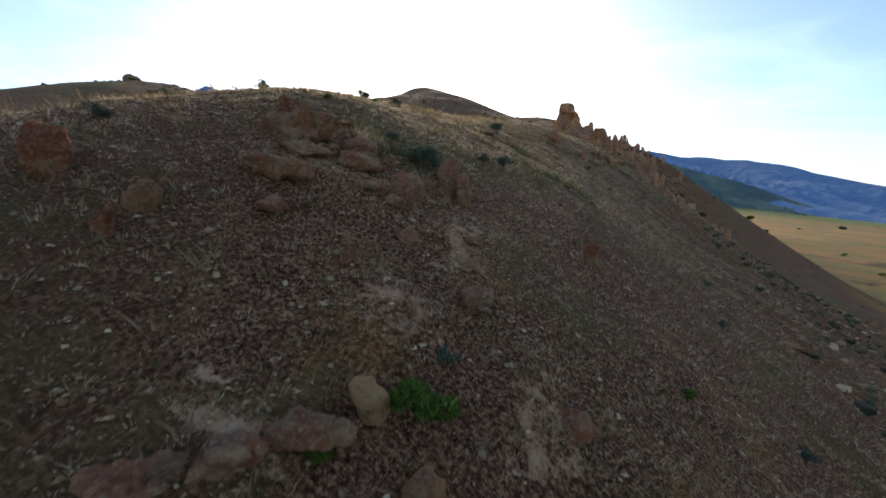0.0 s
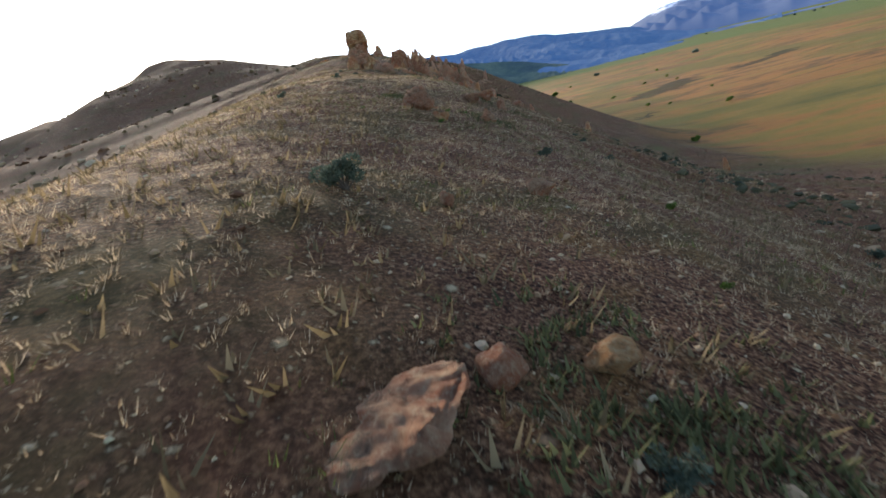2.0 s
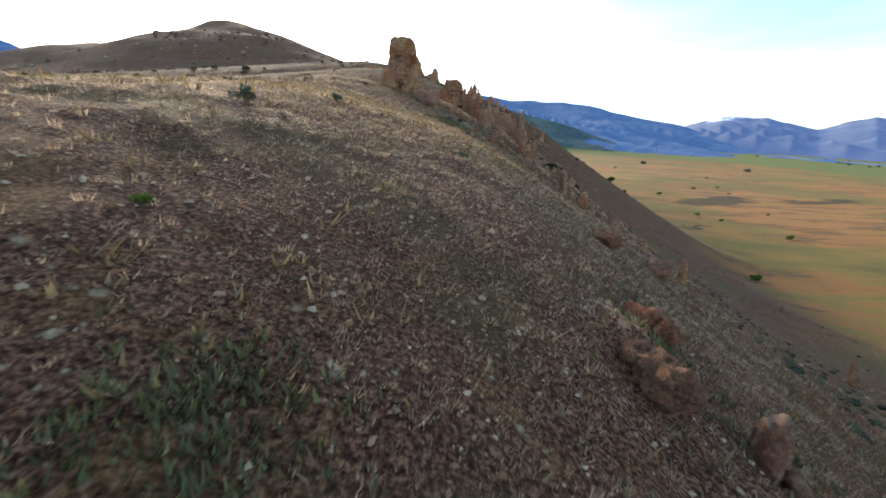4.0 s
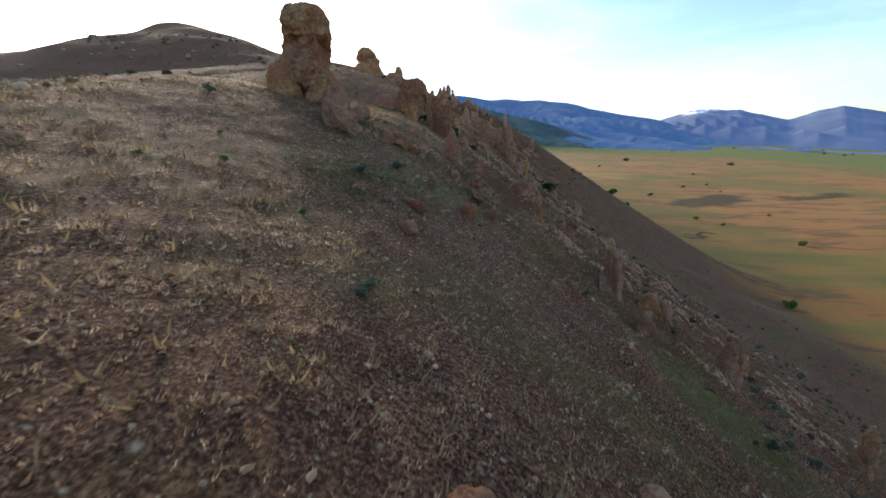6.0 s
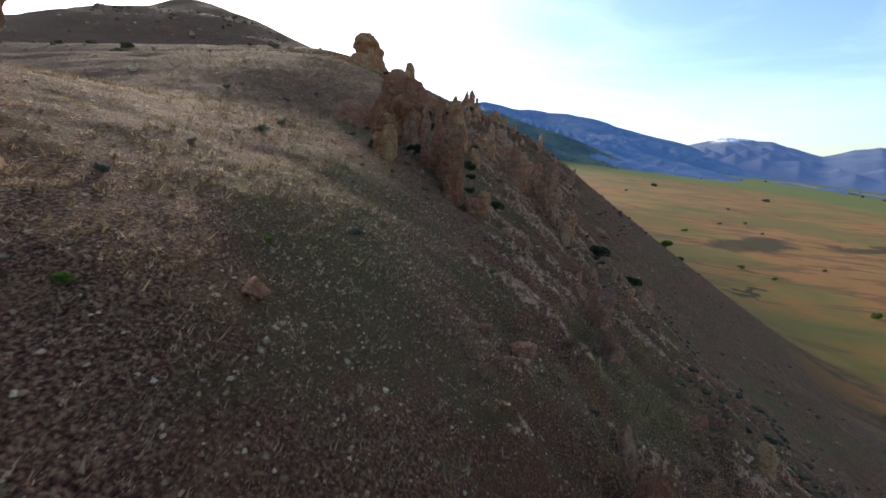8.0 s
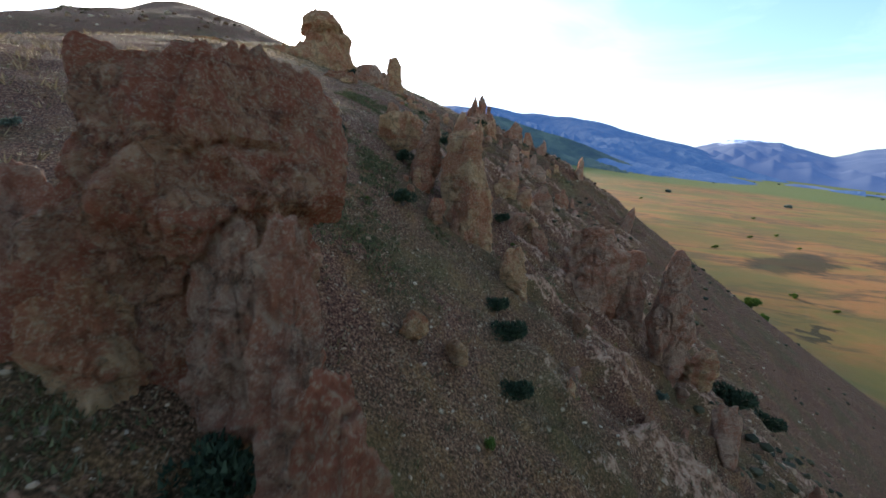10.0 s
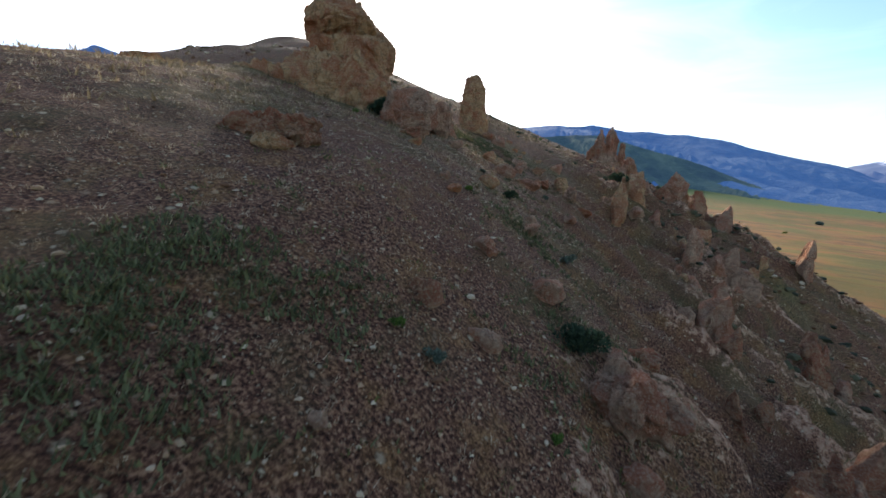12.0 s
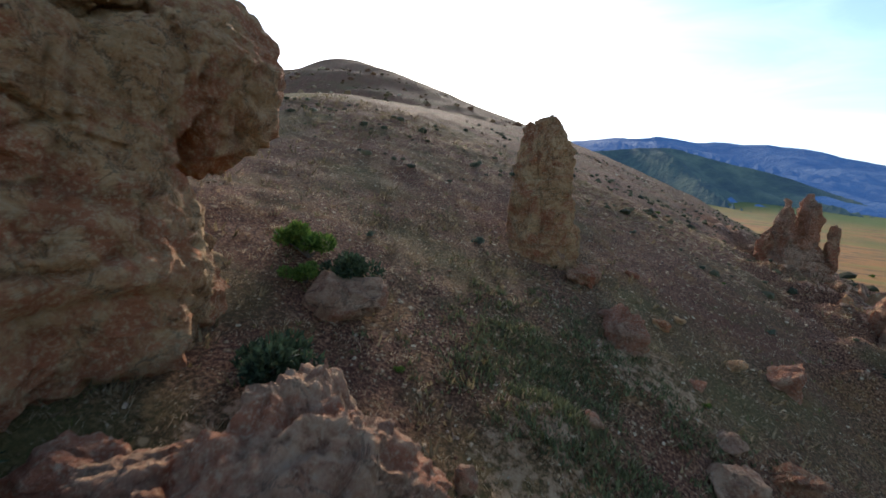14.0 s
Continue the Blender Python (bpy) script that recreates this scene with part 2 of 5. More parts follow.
def ground_material():
    m, t, b = mat("hillside_soil")
    pos = t.nodes.new("ShaderNodeNewGeometry").outputs["Position"]
    big = noise_node(t, 0.12, 4, 0.6, pos)
    mid = noise_node(t, 0.9, 6, 0.65, pos)
    fine = noise_node(t, 15.0, 6, 0.72, pos)
    soil = ramp(t, fine.outputs["Fac"], [(0.38, (0.018, 0.008, 0.006)), (0.50, (0.130, 0.055, 0.038)), (0.62, (0.40, 0.215, 0.145))])
    straw = ramp(t, fine.outputs["Fac"], [(0.36, (0.085, 0.036, 0.015)), (0.64, (0.42, 0.225, 0.10))])
    c1 = mix(t, ramp(t, mid.outputs["Fac"], [(0.50, (0, 0, 0)), (0.64, (0.55, 0.55, 0.55))]).outputs[0], soil.outputs[0], straw.outputs[0])
    c2 = mix(t, ramp(t, big.outputs["Fac"], [(0.50, (0, 0, 0)), (0.68, (0.6, 0.6, 0.6))]).outputs[0], c1, (0.125, 0.052, 0.035))
    # dull olive and dark patches of low growth
    dull = noise_node(t, 0.22, 6, 0.7, pos)
    c2 = mix(t, ramp(t, dull.outputs["Fac"], [(0.50, (0, 0, 0)), (0.62, (0.65, 0.65, 0.65))]).outputs[0], c2, mix(t, fine.outputs["Fac"], (0.030, 0.026, 0.012), (0.18, 0.135, 0.062)))
    # bare rock ribs
    bare = t.nodes.new("ShaderNodeAttribute")
    bare.attribute_name = "bare"
    rub = noise_node(t, 3.0, 8, 0.75, pos)
    stone = ramp(t, rub.outputs["Fac"], [(0.34, (0.09, 0.040, 0.028)), (0.50, (0.38, 0.195, 0.140)), (0.66, (0.58, 0.38, 0.29))])
    torn = t.nodes.new("ShaderNodeMath")
    torn.operation = "MULTIPLY_ADD"
    t.links.new(rub.outputs["Fac"], torn.inputs[0])
    torn.inputs[1].default_value = 3.2
    t.links.new(bare.outputs["Fac"], torn.inputs[2])
    shift = t.nodes.new("ShaderNodeMapRange")
    shift.inputs["From Min"].default_value, shift.inputs["From Max"].default_value = 2.40, 2.58
    t.links.new(torn.outputs[0], shift.inputs["Value"])
    c2 = mix(t, shift.outputs[0], c2, stone.outputs[0])
    # pale pebbles of two sizes
    grey = None
    for size_, part_ in ((15.0, 0.60), (7.0, 0.72), (3.6, 0.86)):
        peb = t.nodes.new("ShaderNodeTexVoronoi")
        peb.inputs["Scale"].default_value = size_
        jog = t.nodes.new("ShaderNodeVectorMath")
        jog.operation = "MULTIPLY_ADD"
        t.links.new(fine.outputs["Color"], jog.inputs[0])
        jog.inputs[1].default_value = (0.14, 0.14, 0.14)
        t.links.new(pos, jog.inputs[2])
        t.links.new(jog.outputs[0], peb.inputs["Vector"])
        sep = t.nodes.new("ShaderNodeSeparateColor")
        t.links.new(peb.outputs["Color"], sep.inputs[0])
        pale = ramp(t, sep.outputs[0], [(part_, (0, 0, 0)), (part_ + 0.02, (1, 1, 1))])
        body = ramp(t, peb.outputs["Distance"], [(0.16, (1, 1, 1)), (0.32, (0, 0, 0))])
        on = mix(t, 1.0, pale.outputs[0], body.outputs[0], "MULTIPLY")
        tone = ramp(t, sep.outputs[1], [(0.0, (0.24, 0.130, 0.09)), (0.5, (0.42, 0.28, 0.20)), (1.0, (0.62, 0.49, 0.38))])
        c2 = mix(t, on, c2, tone.outputs[0])
        grey = on if grey is None else mix(t, 1.0, grey, on, "ADD")
    c3 = mix(t, 1.0, c2, (1.0, 0.98, 0.78), "MULTIPLY")
    # dry golden grass of the flats
    cover = t.nodes.new("ShaderNodeAttribute")
    cover.attribute_name = "flat_grass"
    stripes = t.nodes.new("ShaderNodeMapping")
    stripes.inputs["Rotation"].default_value = (0, 0, 0.55)
    stripes.inputs["Scale"].default_value = (0.006, 0.03, 0.02)
    t.links.new(pos, stripes.inputs["Vector"])
    sn = noise_node(t, 1.0, 6, 0.6, stripes.outputs[0])
    gold = ramp(t, sn.outputs["Fac"], [(0.30, (0.10, 0.095, 0.028)), (0.42, (0.22, 0.15, 0.038)), (0.49, (0.31, 0.135, 0.042)), (0.525, (0.12, 0.075, 0.034)), (0.56, (0.30, 0.135, 0.045)), (0.75, (0.18, 0.145, 0.04))])
    gn = noise_node(t, 0.25, 6, 0.7, pos)
    gold2 = mix(t, ramp(t, gn.outputs["Fac"], [(0.5, (0, 0, 0)), (0.75, (0.5, 0.5, 0.5))]).outputs[0], gold.outputs[0], (0.12, 0.115, 0.035))
    wide = noise_node(t, 0.010, 4, 0.55, pos)
    gold2 = mix(t, ramp(t, wide.outputs["Fac"], [(0.50, (0, 0, 0)), (0.60, (0.7, 0.7, 0.7))]).outputs[0], gold2, (0.13, 0.115, 0.030))
    green = t.nodes.new("ShaderNodeAttribute")
    green.attribute_name = "green"
    # dark elongated patches with wavering edges on the flats
    for place, turn, size_ in DARK_PATCHES:
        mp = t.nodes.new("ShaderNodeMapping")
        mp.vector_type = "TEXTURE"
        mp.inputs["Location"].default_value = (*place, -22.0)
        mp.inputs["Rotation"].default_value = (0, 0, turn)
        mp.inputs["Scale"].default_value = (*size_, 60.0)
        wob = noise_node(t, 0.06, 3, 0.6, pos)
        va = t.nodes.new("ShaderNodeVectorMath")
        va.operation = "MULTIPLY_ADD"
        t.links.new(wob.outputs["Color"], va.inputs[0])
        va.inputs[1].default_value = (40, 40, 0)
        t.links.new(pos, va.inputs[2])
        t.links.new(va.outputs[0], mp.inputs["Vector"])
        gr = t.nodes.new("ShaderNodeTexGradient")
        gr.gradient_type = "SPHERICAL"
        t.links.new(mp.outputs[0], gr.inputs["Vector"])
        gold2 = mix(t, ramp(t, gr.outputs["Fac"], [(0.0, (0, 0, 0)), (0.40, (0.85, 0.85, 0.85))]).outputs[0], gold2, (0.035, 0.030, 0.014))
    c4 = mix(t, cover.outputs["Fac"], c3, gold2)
    c5 = mix(t, green.outputs["Fac"], c4, mix(t, gn.outputs["Fac"], (0.05, 0.085, 0.02), (0.16, 0.19, 0.045)))
    t.links.new(c5, b.inputs["Base Color"])
    b.inputs["Roughness"].default_value = 0.95
    b.inputs["Specular IOR Level"].default_value = 0.15
    add = t.nodes.new("ShaderNodeMath")
    add.operation = "ADD"
    t.links.new(fine.outputs["Fac"], add.inputs[0])
    t.links.new(grey, add.inputs[1])
    bump(t, b, add.outputs[0], 1.0, 0.085)
    return m


def warm(c):
    """The iron-rich tint of this hill's stone."""
    return (c[0], c[1] * 0.98, c[2] * 0.78)

def rock_material(name, tones, lichen=(0.34, 0.31, 0.27)):
    tones, lichen = [warm(c) for c in tones], warm(lichen)
    m, t, b = mat(name)
    tc = t.nodes.new("ShaderNodeNewGeometry").outputs["Position"]
    big = noise_node(t, 0.6, 6, 0.65, tc)
    big.inputs["Distortion"].default_value = 1.2
    mid = noise_node(t, 2.8, 10, 0.72, tc)
    mid.inputs["Distortion"].default_value = 1.0
    fine = noise_node(t, 15.0, 8, 0.78, tc)
    # bedding: noise drawn out level
    lay = t.nodes.new("ShaderNodeMapping")
    lay.inputs["Scale"].default_value = (0.35, 0.35, 3.2)
    t.links.new(tc, lay.inputs["Vector"])
    bed = noise_node(t, 1.3, 6, 0.65, lay.outputs[0])
    # cracks between blocks
    warp = t.nodes.new("ShaderNodeVectorMath")
    warp.operation = "MULTIPLY_ADD"
    t.links.new(mid.outputs["Color"], warp.inputs[0])
    warp.inputs[1].default_value = (0.9, 0.9, 0.9)
    t.links.new(tc, warp.inputs[2])
    crack = t.nodes.new("ShaderNodeTexVoronoi")
    crack.feature = "DISTANCE_TO_EDGE"
    crack.inputs["Scale"].default_value = 0.9
    t.links.new(warp.outputs[0], crack.inputs["Vector"])
    seam_all = ramp(t, crack.outputs["Distance"], [(0.0, (1, 1, 1)), (0.03, (0, 0, 0))])
    gap = ramp(t, big.outputs["Fac"], [(0.46, (1, 1, 1)), (0.54, (0, 0, 0))])
    seam_c = mix(t, 1.0, seam_all.outputs[0], gap.outputs[0], "MULTIPLY")
    pit = t.nodes.new("ShaderNodeTexVoronoi")
    pit.inputs["Scale"].default_value = 8.0
    t.links.new(warp.outputs[0], pit.inputs["Vector"])
    base = ramp(t, mid.outputs["Fac"], [(0.30, tones[0]), (0.44, tones[1]), (0.60, tones[2])])
    c1 = mix(t, ramp(t, big.outputs["Fac"], [(0.47, (0, 0, 0)), (0.55, (0.9, 0.9, 0.9))]).outputs[0], base.outputs[0], tones[3])
    c1 = mix(t, ramp(t, bed.outputs["Fac"], [(0.34, (0.4, 0.4, 0.4)), (0.44, (0, 0, 0))]).outputs[0], c1, tones[0])
    c2 = mix(t, ramp(t, fine.outputs["Fac"], [(0.50, (0, 0, 0)), (0.60, (0.8, 0.8, 0.8))]).outputs[0], c1, lichen)
    c3 = mix(t, ramp(t, fine.outputs["Fac"], [(0.31, (0.9, 0.9, 0.9)), (0.41, (0, 0, 0))]).outputs[0], c2, tones[0])
    c4 = mix(t, mix(t, 0.45, seam_c, (0, 0, 0)), c3, (0.035, 0.022, 0.017))
    t.links.new(c4, b.inputs["Base Color"])
    b.inputs["Roughness"].default_value = 0.92
    b.inputs["Specular IOR Level"].default_value = 0.2
    h = mid.outputs["Fac"]
    for extra, gain in ((fine.outputs["Fac"], 0.85), (pit.outputs["Distance"], -0.30), (bed.outputs["Fac"], 0.5), (seam_c, -0.25)):
        hm = t.nodes.new("ShaderNodeMath")
        hm.operation = "MULTIPLY_ADD"
        t.links.new(extra, hm.inputs[0])
        hm.inputs[1].default_value = gain
        t.links.new(h, hm.inputs[2])
        h = hm.outputs[0]
    bump(t, b, h, 1.0, 0.34)
    return m

def leaf_material(name, dark, light, translucent=0.25):
    m, t, b = mat(name)
    geo = t.nodes.new("ShaderNodeNewGeometry")
    r = ramp(t, geo.outputs["Random Per Island"], [(0.0, dark), (1.0, light)])
    t.links.new(r.outputs[0], b.inputs["Base Color"])
    b.inputs["Roughness"].default_value = 0.8
    b.inputs["Specular IOR Level"].default_value = 0.2
    tr = t.nodes.new("ShaderNodeBsdfTranslucent")
    t.links.new(r.outputs[0], tr.inputs[0])
    ms = t.nodes.new("ShaderNodeMixShader")
    ms.inputs[0].default_value = translucent
    t.links.new(b.outputs[0], ms.inputs[1])
    t.links.new(tr.outputs[0], ms.inputs[2])
    t.links.new(ms.outputs[0], t.nodes["Material Output"].inputs[0])
    return m


def plain_noise_material(name, stops, scale, rough=0.95, haze_glow=0.0, haze_colour=(0.2, 0.3, 0.6)):
    m, t, b = mat(name)
    pos = t.nodes.new("ShaderNodeNewGeometry").outputs["Position"]
    n = noise_node(t, scale, 7, 0.65, pos)
    r = ramp(t, n.outputs["Fac"], stops)
    t.links.new(r.outputs[0], b.inputs["Base Color"])
    b.inputs["Roughness"].default_value = rough
    b.inputs["Specular IOR Level"].default_value = 0.1
    # emission that stands in for the haze over distant surfaces
    if haze_glow:
        b.inputs["Emission Color"].default_value = (*haze_colour, 1)
        b.inputs["Emission Strength"].default_value = haze_glow
    bump(t, b, n.outputs["Fac"], 0.5, 1.0 / scale)
    return m


GROUND = ground_material()
PINK = rock_material("pink_volcanic_rock", [(0.12, 0.054, 0.042), (0.52, 0.270, 0.195), (0.72, 0.455, 0.345), (0.54, 0.205, 0.130)], (0.72, 0.52, 0.41))
OCHRE = rock_material("ochre_volcanic_rock", [(0.15, 0.062, 0.032), (0.68, 0.355, 0.190), (0.80, 0.510, 0.310), (0.56, 0.195, 0.105)], (0.76, 0.555, 0.39))
RED = rock_material("red_volcanic_rock", [(0.10, 0.034, 0.024), (0.43, 0.170, 0.105), (0.62, 0.340, 0.220), (0.46, 0.140, 0.080)], (0.62, 0.45, 0.33))


# ---------------------------------------------------------------- mesh helpers
def raw_mesh(name, verts, faces, material, smooth=True):
    """Mesh from arrays; faces all of one size."""
    me = bpy.data.meshes.new(name)
    faces = np.asarray(faces, np.int32)
    n, k = faces.shape
    me.vertices.add(len(verts))
    me.vertices.foreach_set("co", np.asarray(verts, np.float32).ravel())
    me.loops.add(n * k)
    me.loops.foreach_set("vertex_index", faces.ravel())
    me.polygons.add(n)
    me.polygons.foreach_set("loop_start", np.arange(0, n * k, k, dtype=np.int32))
    me.polygons.foreach_set("use_smooth", np.full(n, smooth))
    me.update(calc_edges=True)
    me.materials.append(material)
    return me


def spread(lo, hi, step, reach_lo, reach_hi, growth=1.13):
    """Even steps from lo to hi, then wider and wider ones out to the reaches."""
    mid = list(np.arange(lo, hi + step / 2, step))
    s, a, b = step, mid[0], mid[-1]
    left, right = [], []
    while a > reach_lo:
        s *= growth
        a -= s
        left.append(a)
    s = step
    while b < reach_hi:
        s *= growth
        b += s
        right.append(b)
    return np.array(left[::-1] + mid + right)


# ---------------------------------------------------------------- ground
gx = spread(-13.0, 20.0, 0.34, -5000, 6000, 1.06)
gy = spread(-4.0, 200.0, 0.36, -800, 7000, 1.05)
GX, GY = np.meshgrid(gx, gy)
GZ = ground_height(GX, GY)
nx, ny = len(gx), len(gy)
idx = np.arange(nx * ny).reshape(ny, nx)
quads = np.stack([idx[:-1, :-1], idx[:-1, 1:], idx[1:, 1:], idx[1:, :-1]], -1).reshape(-1, 4)
me = raw_mesh("ground", np.stack([GX, GY, GZ], -1).reshape(-1, 3), quads, GROUND)
above = GZ - valley_height(GX, GY)
flat = np.clip(1.15 - above / 9.0 + 0.25 * fbm(GX, GY, 40, 3, 21), 0, 1) * (GX > 0)
me.attributes.new("flat_grass", "FLOAT", "POINT").data.foreach_set("value", flat.ravel().astype(np.float32))
bare = np.clip(rib_cover(GX, GY) * (ribs(GX, GY) * 1.5 - 0.5) + 0.9 * bedrock(GX, GY), 0, 0.95)
me.attributes.new("bare", "FLOAT", "POINT").data.foreach_set("value", bare.ravel().astype(np.float32))
far_green = np.clip((np.hypot(GX, GY) - 820) / 260 + 0.5 * fbm(GX, GY, 260, 4, 31), 0, 1)
tint = 0.42 * np.clip(fbm(GX, GY, 6, 3, 41) - 0.15, 0, 1) * np.clip(fbm(GX, GY, 25, 2, 43) + 0.4, 0, 1)
me.attributes.new("green", "FLOAT", "POINT").data.foreach_set("value", np.clip(far_green * 0.9 + tint, 0, 1).ravel().astype(np.float32))
tagged(new("ground", me), "brown stony hillside running down to golden grass flats", "ground", kind="structure")


# ---------------------------------------------------------------- distant mountains
def mountain(name, label, material, centre_az, span, distance, skyline, depth, seed, base_drop=60):
    """A range on an arc round the start: skyline(az) gives the degrees above level of its crest."""
    az = np.radians(np.linspace(centre_az - span / 2, centre_az + span / 2, 260))
    rows_ = np.linspace(0, 1, 40)
    A, Q = np.meshgrid(az, rows_)
    top = distance * np.tan(np.radians(skyline(np.degrees(A))))
    r = distance - depth * (1 - Q)
    x, y = r * np.sin(A), r * np.cos(A)
    base = valley_height(x, y) - base_drop
    prof = Q ** 1.35
    z = base + (top - base) * prof
    ridges = np.abs(fbm(x + 0.35 * y, y * 0.2, depth * 0.13, 4, seed, 0.42))
    z = z - ridges * (top - base) * 0.55 * np.sin(np.pi * np.clip(Q, 0, 1)) ** 0.8
    n, k = A.shape
    ii = np.arange(n * k).reshape(n, k)
    f = np.stack([ii[:-1, :-1], ii[:-1, 1:], ii[1:, 1:], ii[1:, :-1]], -1).reshape(-1, 4)
    ob = new(name, raw_mesh(name, np.stack([x, y, z], -1).reshape(-1, 3), f, material))
    return tagged(ob, label, "mountain", kind="structure")


def profile(stations, values, seed, jag):
    def f(az):
        return np.interp(az, stations, values) + jag * fbm(az, az * 0 + seed, 5.0, 5, seed)
    return f


# distance haze painted in: bluish base on the ranges, blue emission on all
HAZE_BLUE = plain_noise_material("hazed_far_forest", [(0.35, (0.02, 0.04, 0.06)), (0.6, (0.05, 0.075, 0.095))], 0.006, haze_glow=0.15, haze_colour=(0.10, 0.27, 0.78))
MIDG = plain_noise_material("hazed_green_foothill", [(0.35, (0.020, 0.034, 0.026)), (0.5, (0.045, 0.066, 0.036)), (0.65, (0.10, 0.12, 0.06))], 0.012, haze_glow=0.075, haze_colour=(0.12, 0.25, 0.48))


def snow_material():
    m, t, b = mat("hazed_snowy_peak")
    g = t.nodes.new("ShaderNodeNewGeometry")
    sep = t.nodes.new("ShaderNodeSeparateXYZ")
    t.links.new(g.outputs["Position"], sep.inputs[0])
    n = noise_node(t, 0.004, 8, 0.7, g.outputs["Position"])
    add = t.nodes.new("ShaderNodeMath")
    add.operation = "MULTIPLY_ADD"
    t.links.new(n.outputs["Fac"], add.inputs[0])
    add.inputs[1].default_value = 260.0
    t.links.new(sep.outputs["Z"], add.inputs[2])
    cover = t.nodes.new("ShaderNodeMapRange")
    cover.inputs["From Min"].default_value, cover.inputs["From Max"].default_value = 372.0, 396.0
    t.links.new(add.outputs[0], cover.inputs["Value"])
    # bare rock in bluish tones, with the haze of distance painted in
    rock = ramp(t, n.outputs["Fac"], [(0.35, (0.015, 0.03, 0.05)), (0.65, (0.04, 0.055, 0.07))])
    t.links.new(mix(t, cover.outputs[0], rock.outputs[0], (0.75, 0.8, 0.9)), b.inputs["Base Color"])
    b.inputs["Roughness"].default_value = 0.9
    # blue emission lifts the whole slope, as haze in the air would
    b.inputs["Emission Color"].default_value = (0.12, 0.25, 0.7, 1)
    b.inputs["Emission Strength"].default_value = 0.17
    return m


SNOWY = snow_material()
mountain("mountain_range", "hazy blue forested mountain range far beyond the flats", HAZE_BLUE, 13, 58, 3000,
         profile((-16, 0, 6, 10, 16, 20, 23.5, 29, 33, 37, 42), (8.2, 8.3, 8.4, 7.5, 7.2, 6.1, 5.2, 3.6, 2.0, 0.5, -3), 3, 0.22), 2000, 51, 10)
mountain("snowy_mountain", "hazy grey-blue mountain with snow patches along its crest", SNOWY, 46, 48, 3800,
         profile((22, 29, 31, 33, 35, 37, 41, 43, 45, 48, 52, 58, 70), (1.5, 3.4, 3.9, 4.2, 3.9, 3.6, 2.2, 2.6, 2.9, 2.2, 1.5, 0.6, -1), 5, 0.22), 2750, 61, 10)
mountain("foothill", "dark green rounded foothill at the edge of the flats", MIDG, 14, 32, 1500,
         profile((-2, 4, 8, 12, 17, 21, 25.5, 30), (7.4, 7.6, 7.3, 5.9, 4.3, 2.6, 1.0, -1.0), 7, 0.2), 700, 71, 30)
mountain("mountain_range_west", "hazy blue mountain behind the rocky knoll", HAZE_BLUE, -52, 36, 2600,
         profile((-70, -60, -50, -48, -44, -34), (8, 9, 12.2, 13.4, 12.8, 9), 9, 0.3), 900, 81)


# ---------------------------------------------------------------- rocks
def lattice3(ix, iy, iz, seed):
    return lattice(ix + 57 * iz, iy - 131 * iz, seed)


def vnoise3(p, seed):
    i = np.floor(p)
    f = p - i
    f = f * f * (3 - 2 * f)
    out = 0.0
    for dx in (0, 1):
        for dy in (0, 1):
            for dz in (0, 1):
                w = (f[:, 0] if dx else 1 - f[:, 0]) * (f[:, 1] if dy else 1 - f[:, 1]) * (f[:, 2] if dz else 1 - f[:, 2])
                out = out + w * lattice3(i[:, 0] + dx, i[:, 1] + dy, i[:, 2] + dz, seed)
    return out


def fbm3(p, size, octaves, seed, gain=0.5):
    total, amp = 0.0, 1.0
    for o in range(octaves):
        total = total + amp * vnoise3(p * (2.0 ** o / size) + 13.7 * o, seed + o)
        amp *= gain
    return total


ICO = {}


def ico(level):
    if level not in ICO:
        bm = bmesh.new()
        bmesh.ops.create_icosphere(bm, subdivisions=level, radius=1.0)
        bm.verts.ensure_lookup_table()
        ICO[level] = (np.array([v.co for v in bm.verts]), np.array([[v.index for v in f.verts] for f in bm.faces]))
        bm.free()
    return ICO[level]


